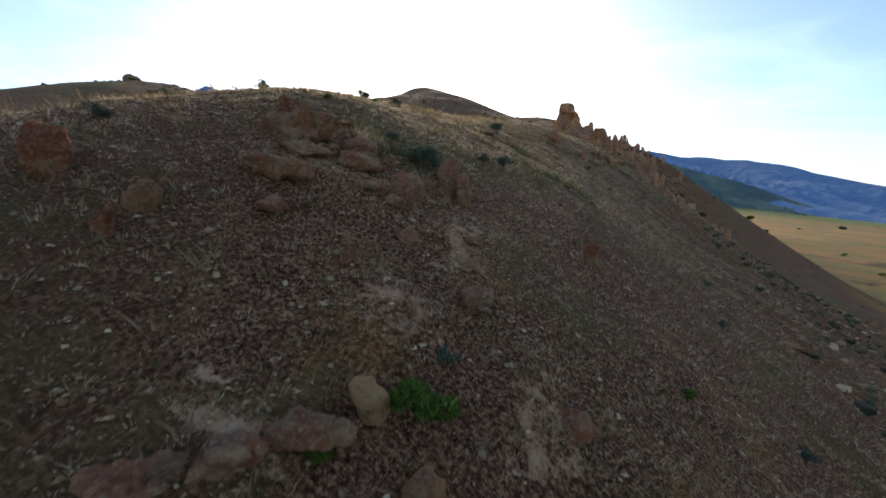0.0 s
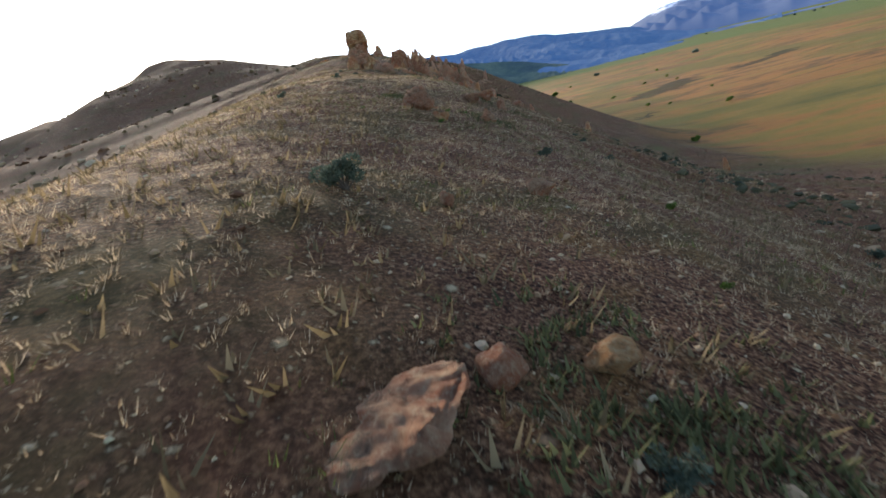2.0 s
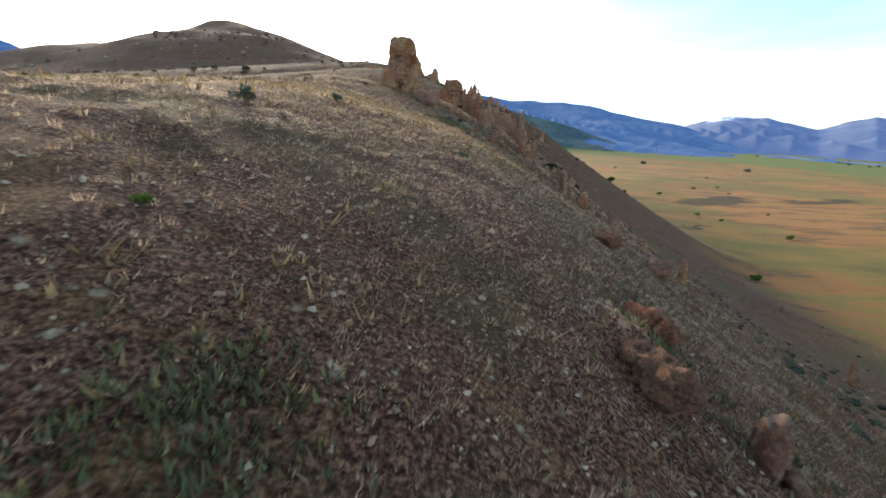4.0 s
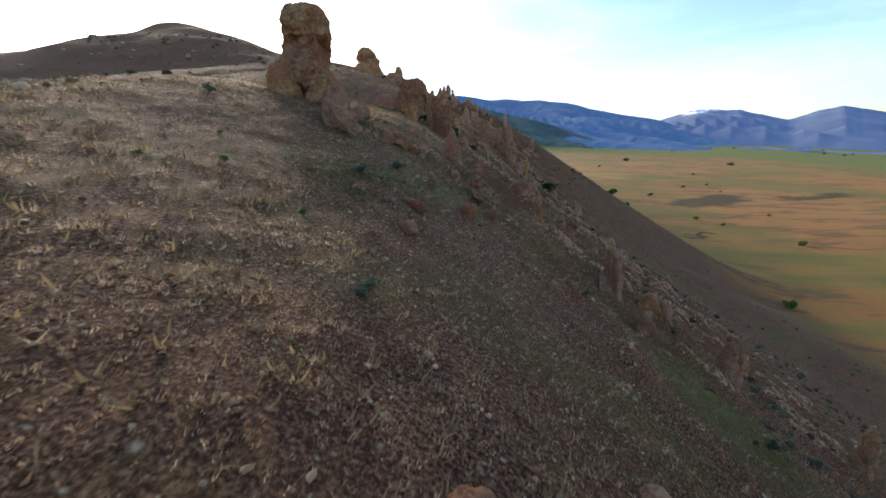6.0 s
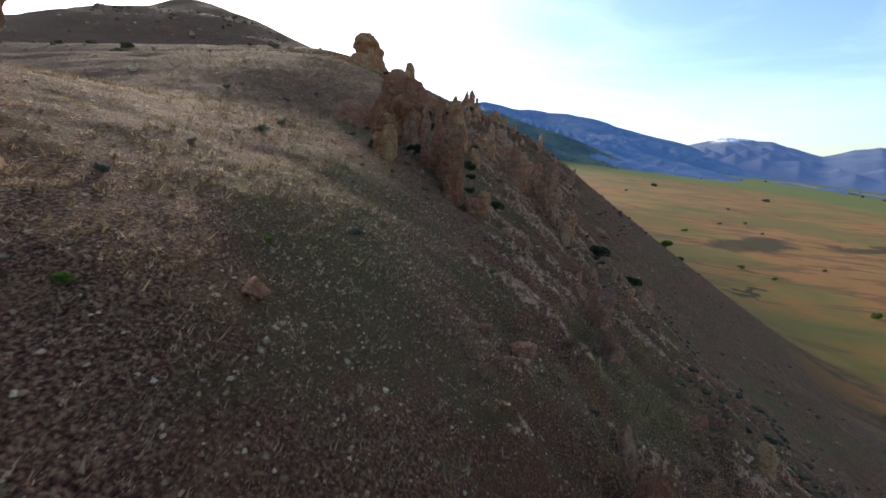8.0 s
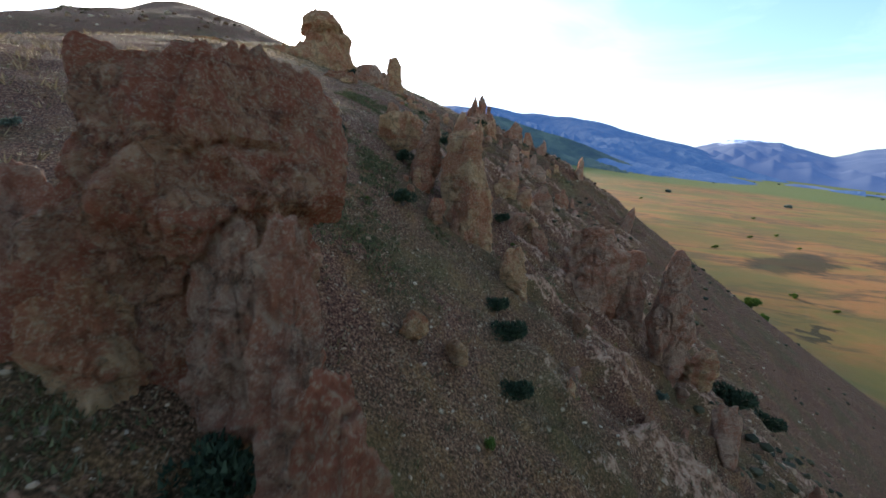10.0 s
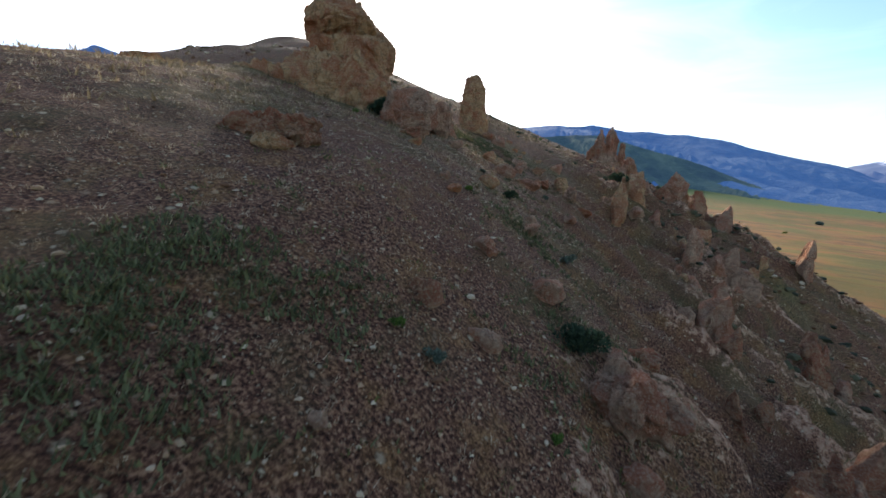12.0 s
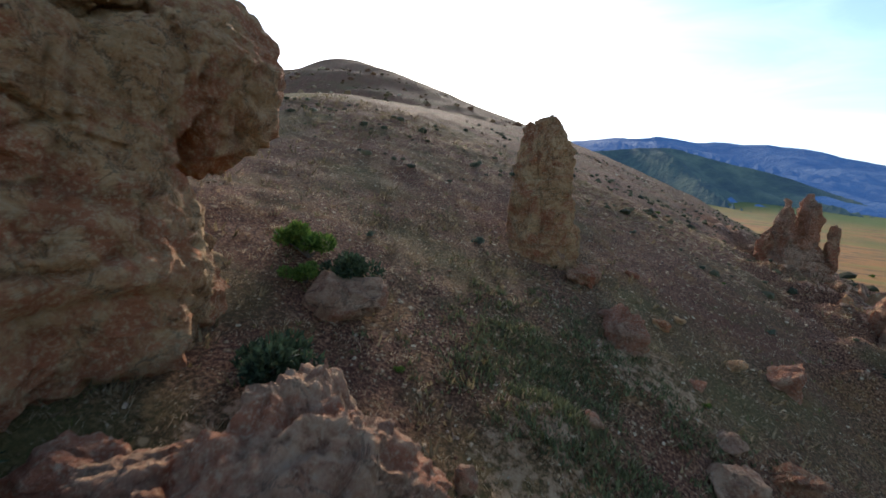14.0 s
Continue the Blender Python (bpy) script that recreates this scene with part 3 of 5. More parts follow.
def rock_shape(size, seed, level=5, square=3.6, cuts=20, rough=0.10, strata=0.0, taper=0.0, lean=(0, 0), keep=0.80, blocky=0.7):
    """Vertices and faces of one weathered block, standing on z = 0 and centred in x and y."""
    rnd = np.random.RandomState(seed)
    v, f = ico(level)
    r = (np.abs(v) ** square).sum(1) ** (-1.0 / square)
    p = v * r[:, None]
    half = np.array(size) / 2.0
    m = float(np.cbrt(half.prod()))
    n = v / (half / m)
    n /= np.linalg.norm(n, axis=1)[:, None]
    p = p * half
    p = p + n * (rough * m * 1.4 * fbm3(p, m * 1.2, 2, seed))[:, None]
    # split faces: flat breaks through the block
    for _ in range(cuts):
        c = rnd.normal(size=3)
        c /= np.linalg.norm(c)
        k = (p / half) @ c
        d = rnd.uniform(keep - 0.12, 1.10)
        out = np.maximum(k - d, 0)[:, None]
        p = p - half * c * out
    ridge = np.clip(1 - np.abs(fbm3(p + 31.0, m * 0.8, 4, seed + 7)) * 3.0, 0, 1) ** 2
    split = np.clip(1 - np.abs(vnoise3(p * np.array([1.5, 1.5, 0.4]) / max(0.3, 0.55 * m) + 3.1, seed + 5)) * 9, 0, 1)
    # blocks of their own depth, with open joints between them
    nb = int(np.clip(10 + 5 * m * m, 12, 46))
    seat = rnd.uniform(-1.15, 1.15, (nb, 3)) * half
    w_ = np.array([1.0, 1.0, blocky])
    dist = np.sqrt((((p + 0.12 * m * np.stack([fbm3(p, 0.5 * m, 2, seed + 21), fbm3(p, 0.5 * m, 2, seed + 22), fbm3(p, 0.5 * m, 2, seed + 23)], 1))[:, None, :] - seat[None]) ** 2 * w_).sum(2))
    near2 = np.sort(dist, 1)[:, :2]
    own = rnd.uniform(-1, 1, nb)[dist.argmin(1)]
    joint = np.clip(1 - (near2[:, 1] - near2[:, 0]) / (0.10 * m + 0.03), 0, 1)
    p = p + n * ((0.060 * own * m - 0.045 * joint * m) * (rough / 0.10) ** 0.5)[:, None]
    chunk = fbm3(p, 0.45 * m, 3, seed + 3, 0.6)
    grain = fbm3(p, 0.22, 3, seed + 4, 0.6)
    p = p + n * (m * (0.045 * np.round(chunk * 2.5) / 2.5 + 0.03 * chunk - 0.045 * ridge - 0.035 * split) * (rough / 0.10) ** 0.5 + (0.045 * grain - 0.17 * np.abs(fbm3(p + 5.0, 0.7, 4, seed + 9, 0.62)) + 0.045) * min(1.0, 0.06 + 0.94 * m))[:, None]
    if strata:
        lay = fbm3(np.stack([p[:, 2] * 1.0, p[:, 0] * 0.12, p[:, 1] * 0.12], 1), 0.55, 3, seed + 11)
        p[:, :2] *= (1 + strata * lay)[:, None]
    q = (p[:, 2] / half[2] + 1) / 2
    p[:, :2] *= (1 - taper * np.clip(q, 0, 1))[:, None]
    p[:, 0] += lean[0] * q * size[2]
    p[:, 1] += lean[1] * q * size[2]
    p[:, 2] += half[2]
    return p, f


def rock_mesh(name, p, f, material):
    me_ = raw_mesh(name, p, f, material)
    me_.set_sharp_from_angle(angle=radians(34))
    return me_

ROCK_KINDS = {"pink": (PINK, "pinkish-grey"), "ochre": (OCHRE, "tan and ochre"), "red": (RED, "reddish-brown")}


def rock(name, label, x, y, size, seed, kind="pink", yaw=0.0, sink=0.22, level=5, category="boulder", group="", foot=None, **shape):
    """A rock bedded in the slope: size is what stands out, sink the share below ground."""
    w, d, h = size
    p, f = rock_shape((w, d, h * (1 + sink)), seed, level, **shape)
    base = (float(ground_height(x, y)) if foot is None else foot) - h * sink
    if level == 5 and max(size) < 0.6:
        level = 4
        p, f = rock_shape((w, d, h * (1 + sink)), seed, level, **shape)
    elif level == 5 and max(size) > 1.9:
        level = 6
        p, f = rock_shape((w, d, h * (1 + sink)), seed, level, **shape)
    ob = new(name, rock_mesh(name, p, f, ROCK_KINDS[kind][0]))
    ob.matrix_world = pose(x, y, base, 0, 0, yaw)
    return tagged(ob, label, category, group)


def rock_part(name, parent, at, size, seed, kind, yaw=0.0, level=5, label="", **shape):
    p, f = rock_shape(size, seed, level, **shape)
    ob = new(name, rock_mesh(name, p, f, ROCK_KINDS[kind][0]))
    ob.parent = parent
    ob.matrix_basis = pose(*at, 0, 0, yaw)
    return tagged(ob, label)


def blocks(parent, n, reach, size, seed, kind, rise=0.0, upright=1.0, name="block"):
    """Broken blocks leaning on a rock: parts round its foot and on its shoulders."""
    r = np.random.RandomState(seed)
    for k in range(n):
        a = r.uniform(0, 6.283)
        q = r.uniform(0.45, 1.0)
        w = size * r.uniform(0.6, 1.3)
        rock_part(name, parent, (math.cos(a) * reach[0] * q, math.sin(a) * reach[1] * q, rise * r.uniform(0, 1) - 0.25 * w), (w, w * r.uniform(0.7, 1.2), w * upright * r.uniform(0.8, 1.5)),
                  seed * 10 + k, kind, r.uniform(0, 180), level=4 if w < 1.0 else 5, keep=0.66, rough=0.14, taper=r.uniform(0.1, 0.4), lean=(r.uniform(-0.15, 0.15), r.uniform(-0.15, 0.15)))

# rocky brow where the flight begins
ROUND = "rounded pinkish boulder bedded in the stony slope"
SLABL = "broad cracked pink rock slab bedded in the slope"
rock("boulder", "orange-tan rounded boulder beside a green shrub", -2.1, 3.95, (0.46, 0.42, 0.44), 1, "ochre", 20)
rock("boulder", "weathered pinkish boulder low on the slope", -1.3, 3.5, (0.42, 0.42, 0.4), 2, "red", 50)
rock("flat_rock", "pale pinkish-grey slab flush with the slope", -2.5, 3.2, (1.1, 0.7, 0.22), 3, "pink", 25, sink=0.8, keep=0.66, rough=0.15, category="rock slab")
rock("flat_rock", "pale pinkish-grey slab flush with the slope", -3.3, 2.3, (0.9, 0.6, 0.16), 113, "pink", 60, sink=0.8, keep=0.66, rough=0.15, category="rock slab")
rock("boulder", ROUND, -3.75, 8.4, (0.88, 0.8, 0.74), 4, "pink", 10, foot=0.16, sink=0.1, square=2.2, rough=0.06, keep=0.95)
rock("boulder", ROUND, -3.48, 8.9, (0.54, 0.5, 0.62), 5, "red", 70, foot=0.25, square=2.6)
rock("standing_stone", "upright pale fin of rock leaning out of the slope", -2.75, 9.6, (0.40, 0.5, 0.82), 7, "pink", 20, foot=0.18, category="rock", lean=(-0.12, 0.05), square=2.6)
rock("standing_stone", "short pale upright rock beside a leaning fin", -3.1, 9.1, (0.36, 0.4, 0.56), 6, "pink", 40, foot=0.06, category="rock", lean=(-0.1, 0.05))
rock("rock_outcrop", "jagged pinkish outcrop above the boulders", -3.25, 9.8, (0.62, 0.7, 0.92), 8, "pink", 35, foot=0.40, category="rock outcrop", keep=0.7)
rock("flat_rock", SLABL, -4.95, 8.5, (0.85, 0.7, 0.40), 9, "pink", 15, sink=0.6, rough=0.12, category="rock slab", keep=0.8, square=3.5)
rock("flat_rock", SLABL, -4.7, 7.5, (1.0, 1.0, 0.62), 10, "pink", -12, foot=0.30, sink=0.6, rough=0.16, category="rock slab", keep=0.66, square=5, level=6)
rock("flat_rock", SLABL, -6.0, 7.9, (1.9, 1.2, 0.55), 11, "pink", 8, sink=0.6, rough=0.16, category="rock slab", keep=0.66, square=5, level=6)
rock("flat_rock", SLABL, -6.3, 9.0, (1.6, 1.1, 0.4), 13, "red", 14, sink=0.6, rough=0.16, category="rock slab", keep=0.66, square=5)
rock("rock_outcrop", "broken red ledge of rock along the brow", -6.5, 8.4, (1.7, 0.9, 0.75), 12, "red", -28, sink=0.5, rough=0.16, category="rock outcrop", keep=0.7, square=5, level=6)
rock("rock_outcrop", "red rock standing at the edge of the brow", -7.6, 4.0, (0.8, 0.7, 0.7), 14, "red", 40, sink=0.5, rough=0.16, category="rock outcrop", keep=0.68)
rock("flat_rock", SLABL, -5.4, 6.4, (1.3, 0.8, 0.4), 114, "pink", 40, sink=0.6, rough=0.16, category="rock slab", keep=0.66, square=5)
rock("boulder", "flat pale broken rock on the gravel", -3.6, 7.55, (0.45, 0.35, 0.2), 15, "pink", 10)
rock("boulder", "small pale broken rock on the gravel", -3.28, 7.75, (0.18, 0.16, 0.2), 16, "pink", 60)
# cracked slabs and ribs of the brow: place, width, height
for k, (rx, ry, rw, rh, kind_) in enumerate(((-6.57, 8.0, 1.5, 0.32, "red"), (-5.54, 7.4, 1.4, 0.24, "pink"), (-4.6, 8.1, 1.2, 0.30, "pink"), (-4.88, 5.7, 0.8, 0.30, "pink"), (-6.1, 4.4, 0.9, 0.34, "red"),
                                             (-5.78, 3.7, 0.4, 0.46, "red"), (-4.1, 7.5, 0.8, 0.24, "pink"), (-3.0, 7.0, 0.7, 0.18, "pink"), (-3.47, 5.6, 0.42, 0.30, "red"), (-0.06, 5.7, 0.8, 0.28, "pink"),
                                             (0.1, 11.7, 0.5, 0.55, "red"), (-2.05, 7.7, 0.75, 0.20, "pink"), (-1.56, 6.6, 0.9, 0.26, "pink"), (-2.77, 2.7, 1.0, 0.24, "pink"), (-1.9, 7.2, 0.5, 0.24, "pink"))):
    rock("flat_rock", "cracked pink slab breaking out of the stony brow" if kind_ == "pink" else "reddish rib of rock breaking out of the stony brow", rx, ry, (rw, rw * 0.7, rh), 500 + k, kind_, 37 * k,
         sink=0.8, level=5, category="rock slab", group="slabs on the brow", keep=0.62, rough=0.13, square=5.0, cuts=26)
# grassy rise
slab_ = rock("flat_rock", "flat tan cracked slab lying in dry grass", -5.75, 23.0, (1.3, 1.0, 0.10), 21, "pink", 10, sink=1.6, category="rock slab", keep=0.66, rough=0.06, square=6.0)
blocks(slab_, 5, (0.6, 0.5), 0.26, 21, "pink", 0.1, 0.5)
rock("boulder", "half-buried pale rock among dry tufts", -4.9, 23.6, (0.46, 0.4, 0.25), 121, "pink", 40)
rock("boulder", "half-buried tan rock among green weeds", -4.0, 23.7, (0.56, 0.36, 0.28), 122, "ochre", -15)
rock("rock_outcrop", "small pink outcrop at the edge of the slope", -2.5, 29.9, (0.65, 0.6, 0.45), 123, "pink", 30, category="rock outcrop", keep=0.66)
rock("boulder", "narrow pale rock standing in the gravel", -4.6, 28.1, (0.22, 0.3, 0.34), 124, "pink", 30)
slab_ = rock("flat_rock", "large cracked tan rock slab breaking out of the ground", -3.65, 41.6, (1.55, 2.4, 0.72), 24, "pink", 12, level=6, sink=1.0, category="rock slab", keep=0.7, square=4.0, rough=0.12)
blocks(slab_, 6, (0.6, 0.8), 0.5, 24, "pink", 0.5, 0.7)
rock("flat_rock", "cracked tan slab continuing a rock rib downhill", -3.0, 40.1, (0.65, 0.9, 0.35), 124, "ochre", 25, sink=1.0, category="rock slab", keep=0.66, rough=0.14)
edge_ = rock("rock_outcrop", "small upright outcrop at the edge of the steep side", -0.75, 41.6, (0.6, 0.6, 0.6), 25, "pink", 20, keep=0.64, rough=0.16, category="rock outcrop")
blocks(edge_, 3, (0.4, 0.4), 0.3, 25, "pink", 0.3, 0.9)
edge_ = rock("rock_outcrop", "dark upright outcrop at the edge of the steep side", 1.9, 49.5, (0.75, 0.7, 0.8), 26, "pink", 50, keep=0.64, rough=0.16, category="rock outcrop")
blocks(edge_, 3, (0.5, 0.4), 0.4, 26, "pink", 0.3, 0.9)
edge_ = rock("rock_outcrop", "reddish rock breaking out of the slope edge", 1.3, 52.0, (1.2, 1.3, 0.5), 27, "red", 15, sink=0.9, keep=0.64, rough=0.16, category="rock outcrop")
blocks(edge_, 4, (0.6, 0.5), 0.45, 27, "pink", 0.4, 0.9)
rock("flat_rock", "tan slab at the foot of a reddish outcrop", 0.3, 50.1, (0.75, 2.0, 0.32), 28, "red", 8, sink=1.2, category="rock slab", keep=0.68)
# the tall outcrop half way
big = rock("rock_tower", "tall overhanging rock tower on the crest", -7.2, 104.6, (4.6, 4.6, 5.4), 31, "pink", 10, level=6, category="rock tower", keep=0.78, lean=(0.05, 0.0), strata=0.05, rough=0.12, sink=0.2, taper=0.12, foot=20.4)
rock_part("buttress", big, (-1.6, -1.4, -0.8), (4.2, 4.2, 4.2), 32, "ochre", 30, keep=0.72, taper=0.5, rough=0.16)
rock_part("buttress", big, (1.6, -1.5, -1.2), (3.6, 3.8, 4.6), 132, "ochre", 60, keep=0.70, taper=0.5, rough=0.14)
rock_part("foot", big, (2.0, -4.0, -1.6), (2.2, 4.4, 2.9), 133, "pink", 20, keep=0.68, taper=0.5, rough=0.16)
rock_part("overhang", big, (0.4, -0.1, 3.7), (4.3, 4.2, 3.5), 33, "ochre", 15, level=6, square=2.6, keep=0.78, rough=0.12)
pale = rock("rock_outcrop", "pale sloping outcrop below the rock tower", -2.55, 94.7, (2.7, 4.2, 2.1), 34, "pink", 28, level=6, category="rock outcrop", keep=0.66, lean=(-0.25, 0.4), rough=0.14, sink=0.5)
blocks(pale, 6, (1.1, 2.0), 0.7, 34, "pink", 0.6)
for k_, (rx_, ry_, rs_) in enumerate(((-0.6, 94.6, 0.9), (0.1, 94.9, 1.0), (0.6, 95.6, 0.8), (-0.3, 96.4, 0.7), (1.2, 95.0, 0.6), (-0.9, 95.6, 0.6))):
    rock("boulder", "broken grey-pink rock in the rubble below the tower", rx_, ry_, (rs_, rs_ * 0.85, rs_ * 0.65), 35 + 100 * k_, "pink", 35 * k_, keep=0.68, group="rubble below the tower")
up_ = rock("rock_outcrop", "upright grey rock at the edge of the rubble", 3.15, 98.2, (1.4, 1.2, 2.3), 37, "pink", 30, category="rock outcrop", keep=0.7)
blocks(up_, 4, (0.8, 0.7), 0.7, 37, "pink", 0.5, 1.2)
rock("boulder", "smooth grey boulder on the rubble", 3.0, 94.3, (0.62, 0.5, 0.6), 38, "pink", 0, square=2.4)
rock("boulder", "small pale boulder in the stony slope", 1.5, 91.4, (0.34, 0.3, 0.26), 138, "pink", 0)
rock("boulder", "reddish boulder in the stony slope", 1.4, 89.2, (0.45, 0.4, 0.38), 39, "red", 0)
rock("boulder", "narrow rock rib in the stony slope", 4.4, 90.1, (0.5, 1.0, 0.7), 40, "red", -20)
rock("boulder", "narrow rock rib in the stony slope", 2.7, 88.0, (0.4, 0.7, 0.45), 140, "pink", 20)
rock("rock_outcrop", "grey outcrop in the slope below the tower", -2.6, 99.5, (1.6, 1.6, 1.0), 41, "pink", 10, category="rock outcrop", keep=0.7)
# the cliff with its columns
block_ = rock("rock_column", "free-standing red and tan block of rock", 0.76, 122.8, (1.6, 1.3, 2.1), 51, "ochre", 12, level=6, category="rock column", foot=19.9, keep=0.86, square=6.0, rough=0.10, sink=0.4)
rock_part("cap", block_, (-0.03, 0.05, 2.2), (1.55, 1.3, 1.4), 151, "red", 20, level=6, keep=0.8, square=4.0, rough=0.12, taper=0.2)
cliff = rock("cliff", "broad brown cliff with overhanging cap and deep cracks", 0.45, 130.6, (5.4, 2.9, 4.7), 52, "red", 6, level=7, category="cliff", foot=20.4, taper=0.16, keep=0.8, rough=0.12, blocky=0.4, square=5.0)
rock_part("cap", cliff, (0.85, 0.0, 3.1), (5.0, 3.3, 3.8), 53, "red", 12, level=7, taper=0.25, keep=0.78, rough=0.12)
rock_part("shoulder", cliff, (-3.0, 0.6, 1.6), (3.8, 2.6, 3.4), 153, "pink", 20, level=6, keep=0.74, rough=0.13, taper=0.2)
rock_part("ledge", cliff, (-2.6, -0.7, 1.6), (1.9, 1.3, 1.5), 54, "pink", 10, keep=0.75)
rock_part("wall", cliff, (1.3, -0.9, -0.6), (1.7, 1.5, 5.2), 152, "pink", 15, level=6, keep=0.78, rough=0.13, taper=0.2, square=5.0, blocky=0.35)
rock_part("buttress", cliff, (-0.4, -1.1, -0.4), (1.8, 1.3, 4.4), 55, "ochre", 25, level=6, keep=0.76, taper=0.15)
blocks(cliff, 5, (1.5, 0.8), 0.9, 52, "red", 5.0, 0.9)
rock("rock_column", "tall grey-brown rock column split from the cliff", 3.05, 128.7, (1.15, 1.3, 4.7), 56, "pink", 10, level=6, category="rock column", foot=19.2, keep=0.82, rough=0.10, square=3.6, taper=0.15)
rock("rock_column", "red-brown rock column split from the cliff", 4.05, 127.3, (1.2, 1.4, 4.2), 57, "red", -8, level=6, category="rock column", foot=18.6, keep=0.82, rough=0.10, square=3.6, taper=0.2)
rock("rock_column", "tall red-brown rock column with a lichened face", 5.12, 124.2, (1.35, 1.5, 5.5), 58, "red", 14, level=6, category="rock column", foot=16.9, keep=0.84, rough=0.10, square=4.2, lean=(0.0, 0.06))
rock("rock_column", "broken red-brown column leaning on a taller one", 4.9, 125.9, (1.1, 1.3, 4.0), 158, "red", 40, level=6, category="rock column", foot=17.8, keep=0.8, rough=0.11, square=3.6, taper=0.2)
foot_ = rock("rock_outcrop", "broken tan outcrop at the foot of the columns", 7.2, 126.3, (1.3, 1.2, 2.2), 59, "ochre", 30, category="rock outcrop", keep=0.7, taper=0.3)
blocks(foot_, 4, (0.9, 0.8), 0.7, 59, "pink", 0.5, 1.3)
foot_ = rock("rock_outcrop", "broken pink outcrop at the foot of the columns", 6.2, 123.6, (1.2, 1.2, 1.1), 60, "pink", 10, category="rock outcrop", keep=0.66)
blocks(foot_, 4, (0.9, 0.8), 0.6, 60, "red", 0.4, 1.2)
foot_ = rock("rock_outcrop", "broken tan outcrop at the foot of the columns", 8.6, 124.6, (1.0, 1.2, 0.9), 160, "ochre", 50, category="rock outcrop", keep=0.66)
blocks(foot_, 3, (0.8, 0.7), 0.5, 160, "pink", 0.3, 1.1)
rock("boulder", "pale angular rock in the gully below the cliff", 2.0, 128.0, (0.6, 0.5, 0.5), 260, "pink", 10, keep=0.7)
rock("boulder", "pale angular rock in the gully below the cliff", 3.0, 124.5, (0.5, 0.4, 0.3), 261, "pink", 50, keep=0.7)
rock("boulder", "small white stone under the cliff", -0.1, 128.2, (0.28, 0.2, 0.18), 262, "pink", 0)
rock("boulder", "angular tan boulder in the gully", 4.25, 134.0, (0.95, 0.8, 0.8), 61, "ochre", 20, keep=0.7)
rock("boulder", "long tan boulder in the gully", 5.3, 134.3, (0.55, 1.2, 0.65), 62, "ochre", 35, keep=0.7)
# crags on the steep side
crag_ = rock("crag", "brown crag of upright blocks on the steep side", 13.3, 147.2, (3.5, 2.4, 5.0), 63, "pink", 10, level=6, category="crag", keep=0.74, rough=0.14, foot=16.6, sink=0.35)
blocks(crag_, 5, (1.3, 1.1), 1.1, 63, "red", 1.6, 1.5)
crag_ = rock("crag", "brown crag of upright blocks on the steep side", 16.0, 147.8, (2.1, 1.8, 4.4), 64, "pink", 40, level=6, category="crag", keep=0.74, foot=15.8, sink=0.4)
blocks(crag_, 4, (1.0, 0.9), 0.9, 64, "red", 1.2, 1.5)
crag_ = rock("crag", "leaning tan crag with a hollow below it", 19.8, 147.4, (2.0, 1.8, 3.0), 65, "ochre", -15, level=6, category="crag", keep=0.76, lean=(0.12, 0), sink=0.4)
blocks(crag_, 4, (1.0, 0.9), 0.9, 65, "ochre", 0.8, 1.4)
crag_ = rock("crag", "brown rock column on the steep side", 7.92, 140.9, (1.35, 1.2, 2.7), 66, "ochre", 10, foot=18.9, category="crag", keep=0.74, level=6)
blocks(crag_, 4, (0.7, 0.7), 0.7, 66, "red", 0.6, 1.3)
upright_ = rock("crag", "tall upright slab of grey-pink rock on the steep side", 17.6, 146.0, (2.6, 1.8, 6.6), 166, "pink", 10, level=6, foot=13.7, category="crag", keep=0.78, rough=0.13, sink=0.25, blocky=0.3, taper=0.2)
blocks(upright_, 4, (1.1, 0.9), 1.0, 166, "pink", 0.8, 1.6)
rock("boulder", "red boulder in the gully between crags", 11.0, 141.6, (0.75, 0.7, 0.8), 167, "red", 10, keep=0.72)
# fins beyond the gully
fin = rock("rock_fin", "tall thin red and tan fin of rock", 6.0, 143.7, (2.5, 4.4, 6.7), 71, "ochre", -4, level=7, category="rock fin", foot=20.7, keep=0.84, square=3.2, lean=(-0.03, 0.14), taper=0.36, rough=0.12)
fin_low = rock("rock_fin", "shorter red-brown fin of rock beside the tall one", 3.7, 144.9, (1.6, 3.0, 3.6), 72, "red", -8, level=6, category="rock fin", foot=23.4, keep=0.84, square=3.0, lean=(0.18, 0.15), taper=0.3, rough=0.12)
rock_part("flake", fin, (-0.4, -1.3, 0.3), (0.8, 1.4, 3.4), 171, "red", 6, level=6, keep=0.82, taper=0.4)
rock_part("crest", fin, (-0.2, 1.9, 5.9), (1.3, 2.0, 2.1), 172, "ochre", -6, level=5, keep=0.76, taper=0.5)
rock_part("flake", fin_low, (0.2, -0.9, 0.0), (0.7, 1.0, 2.0), 173, "ochre", 10, level=5, keep=0.8, taper=0.4)
rock("boulder", "red-brown boulder at the foot of the fins", 4.7, 141.4, (0.8, 0.7, 1.1), 75, "red", 10)
rock("boulder", "pale boulder on the dark slope", 3.3, 143.3, (0.3, 0.28, 0.3), 76, "pink", 0)
rock("boulder", "small red boulder beside the fins", 3.6, 142.4, (0.3, 0.28, 0.35), 77, "red", 0)
rock("boulder", "pale angular stone on the grassy slope", -0.7, 145.1, (0.4, 0.35, 0.42), 78, "pink", 0)
rock("boulder", "pale stone on the dark slope", 0.8, 138.1, (0.24, 0.2, 0.26), 178, "pink", 0)
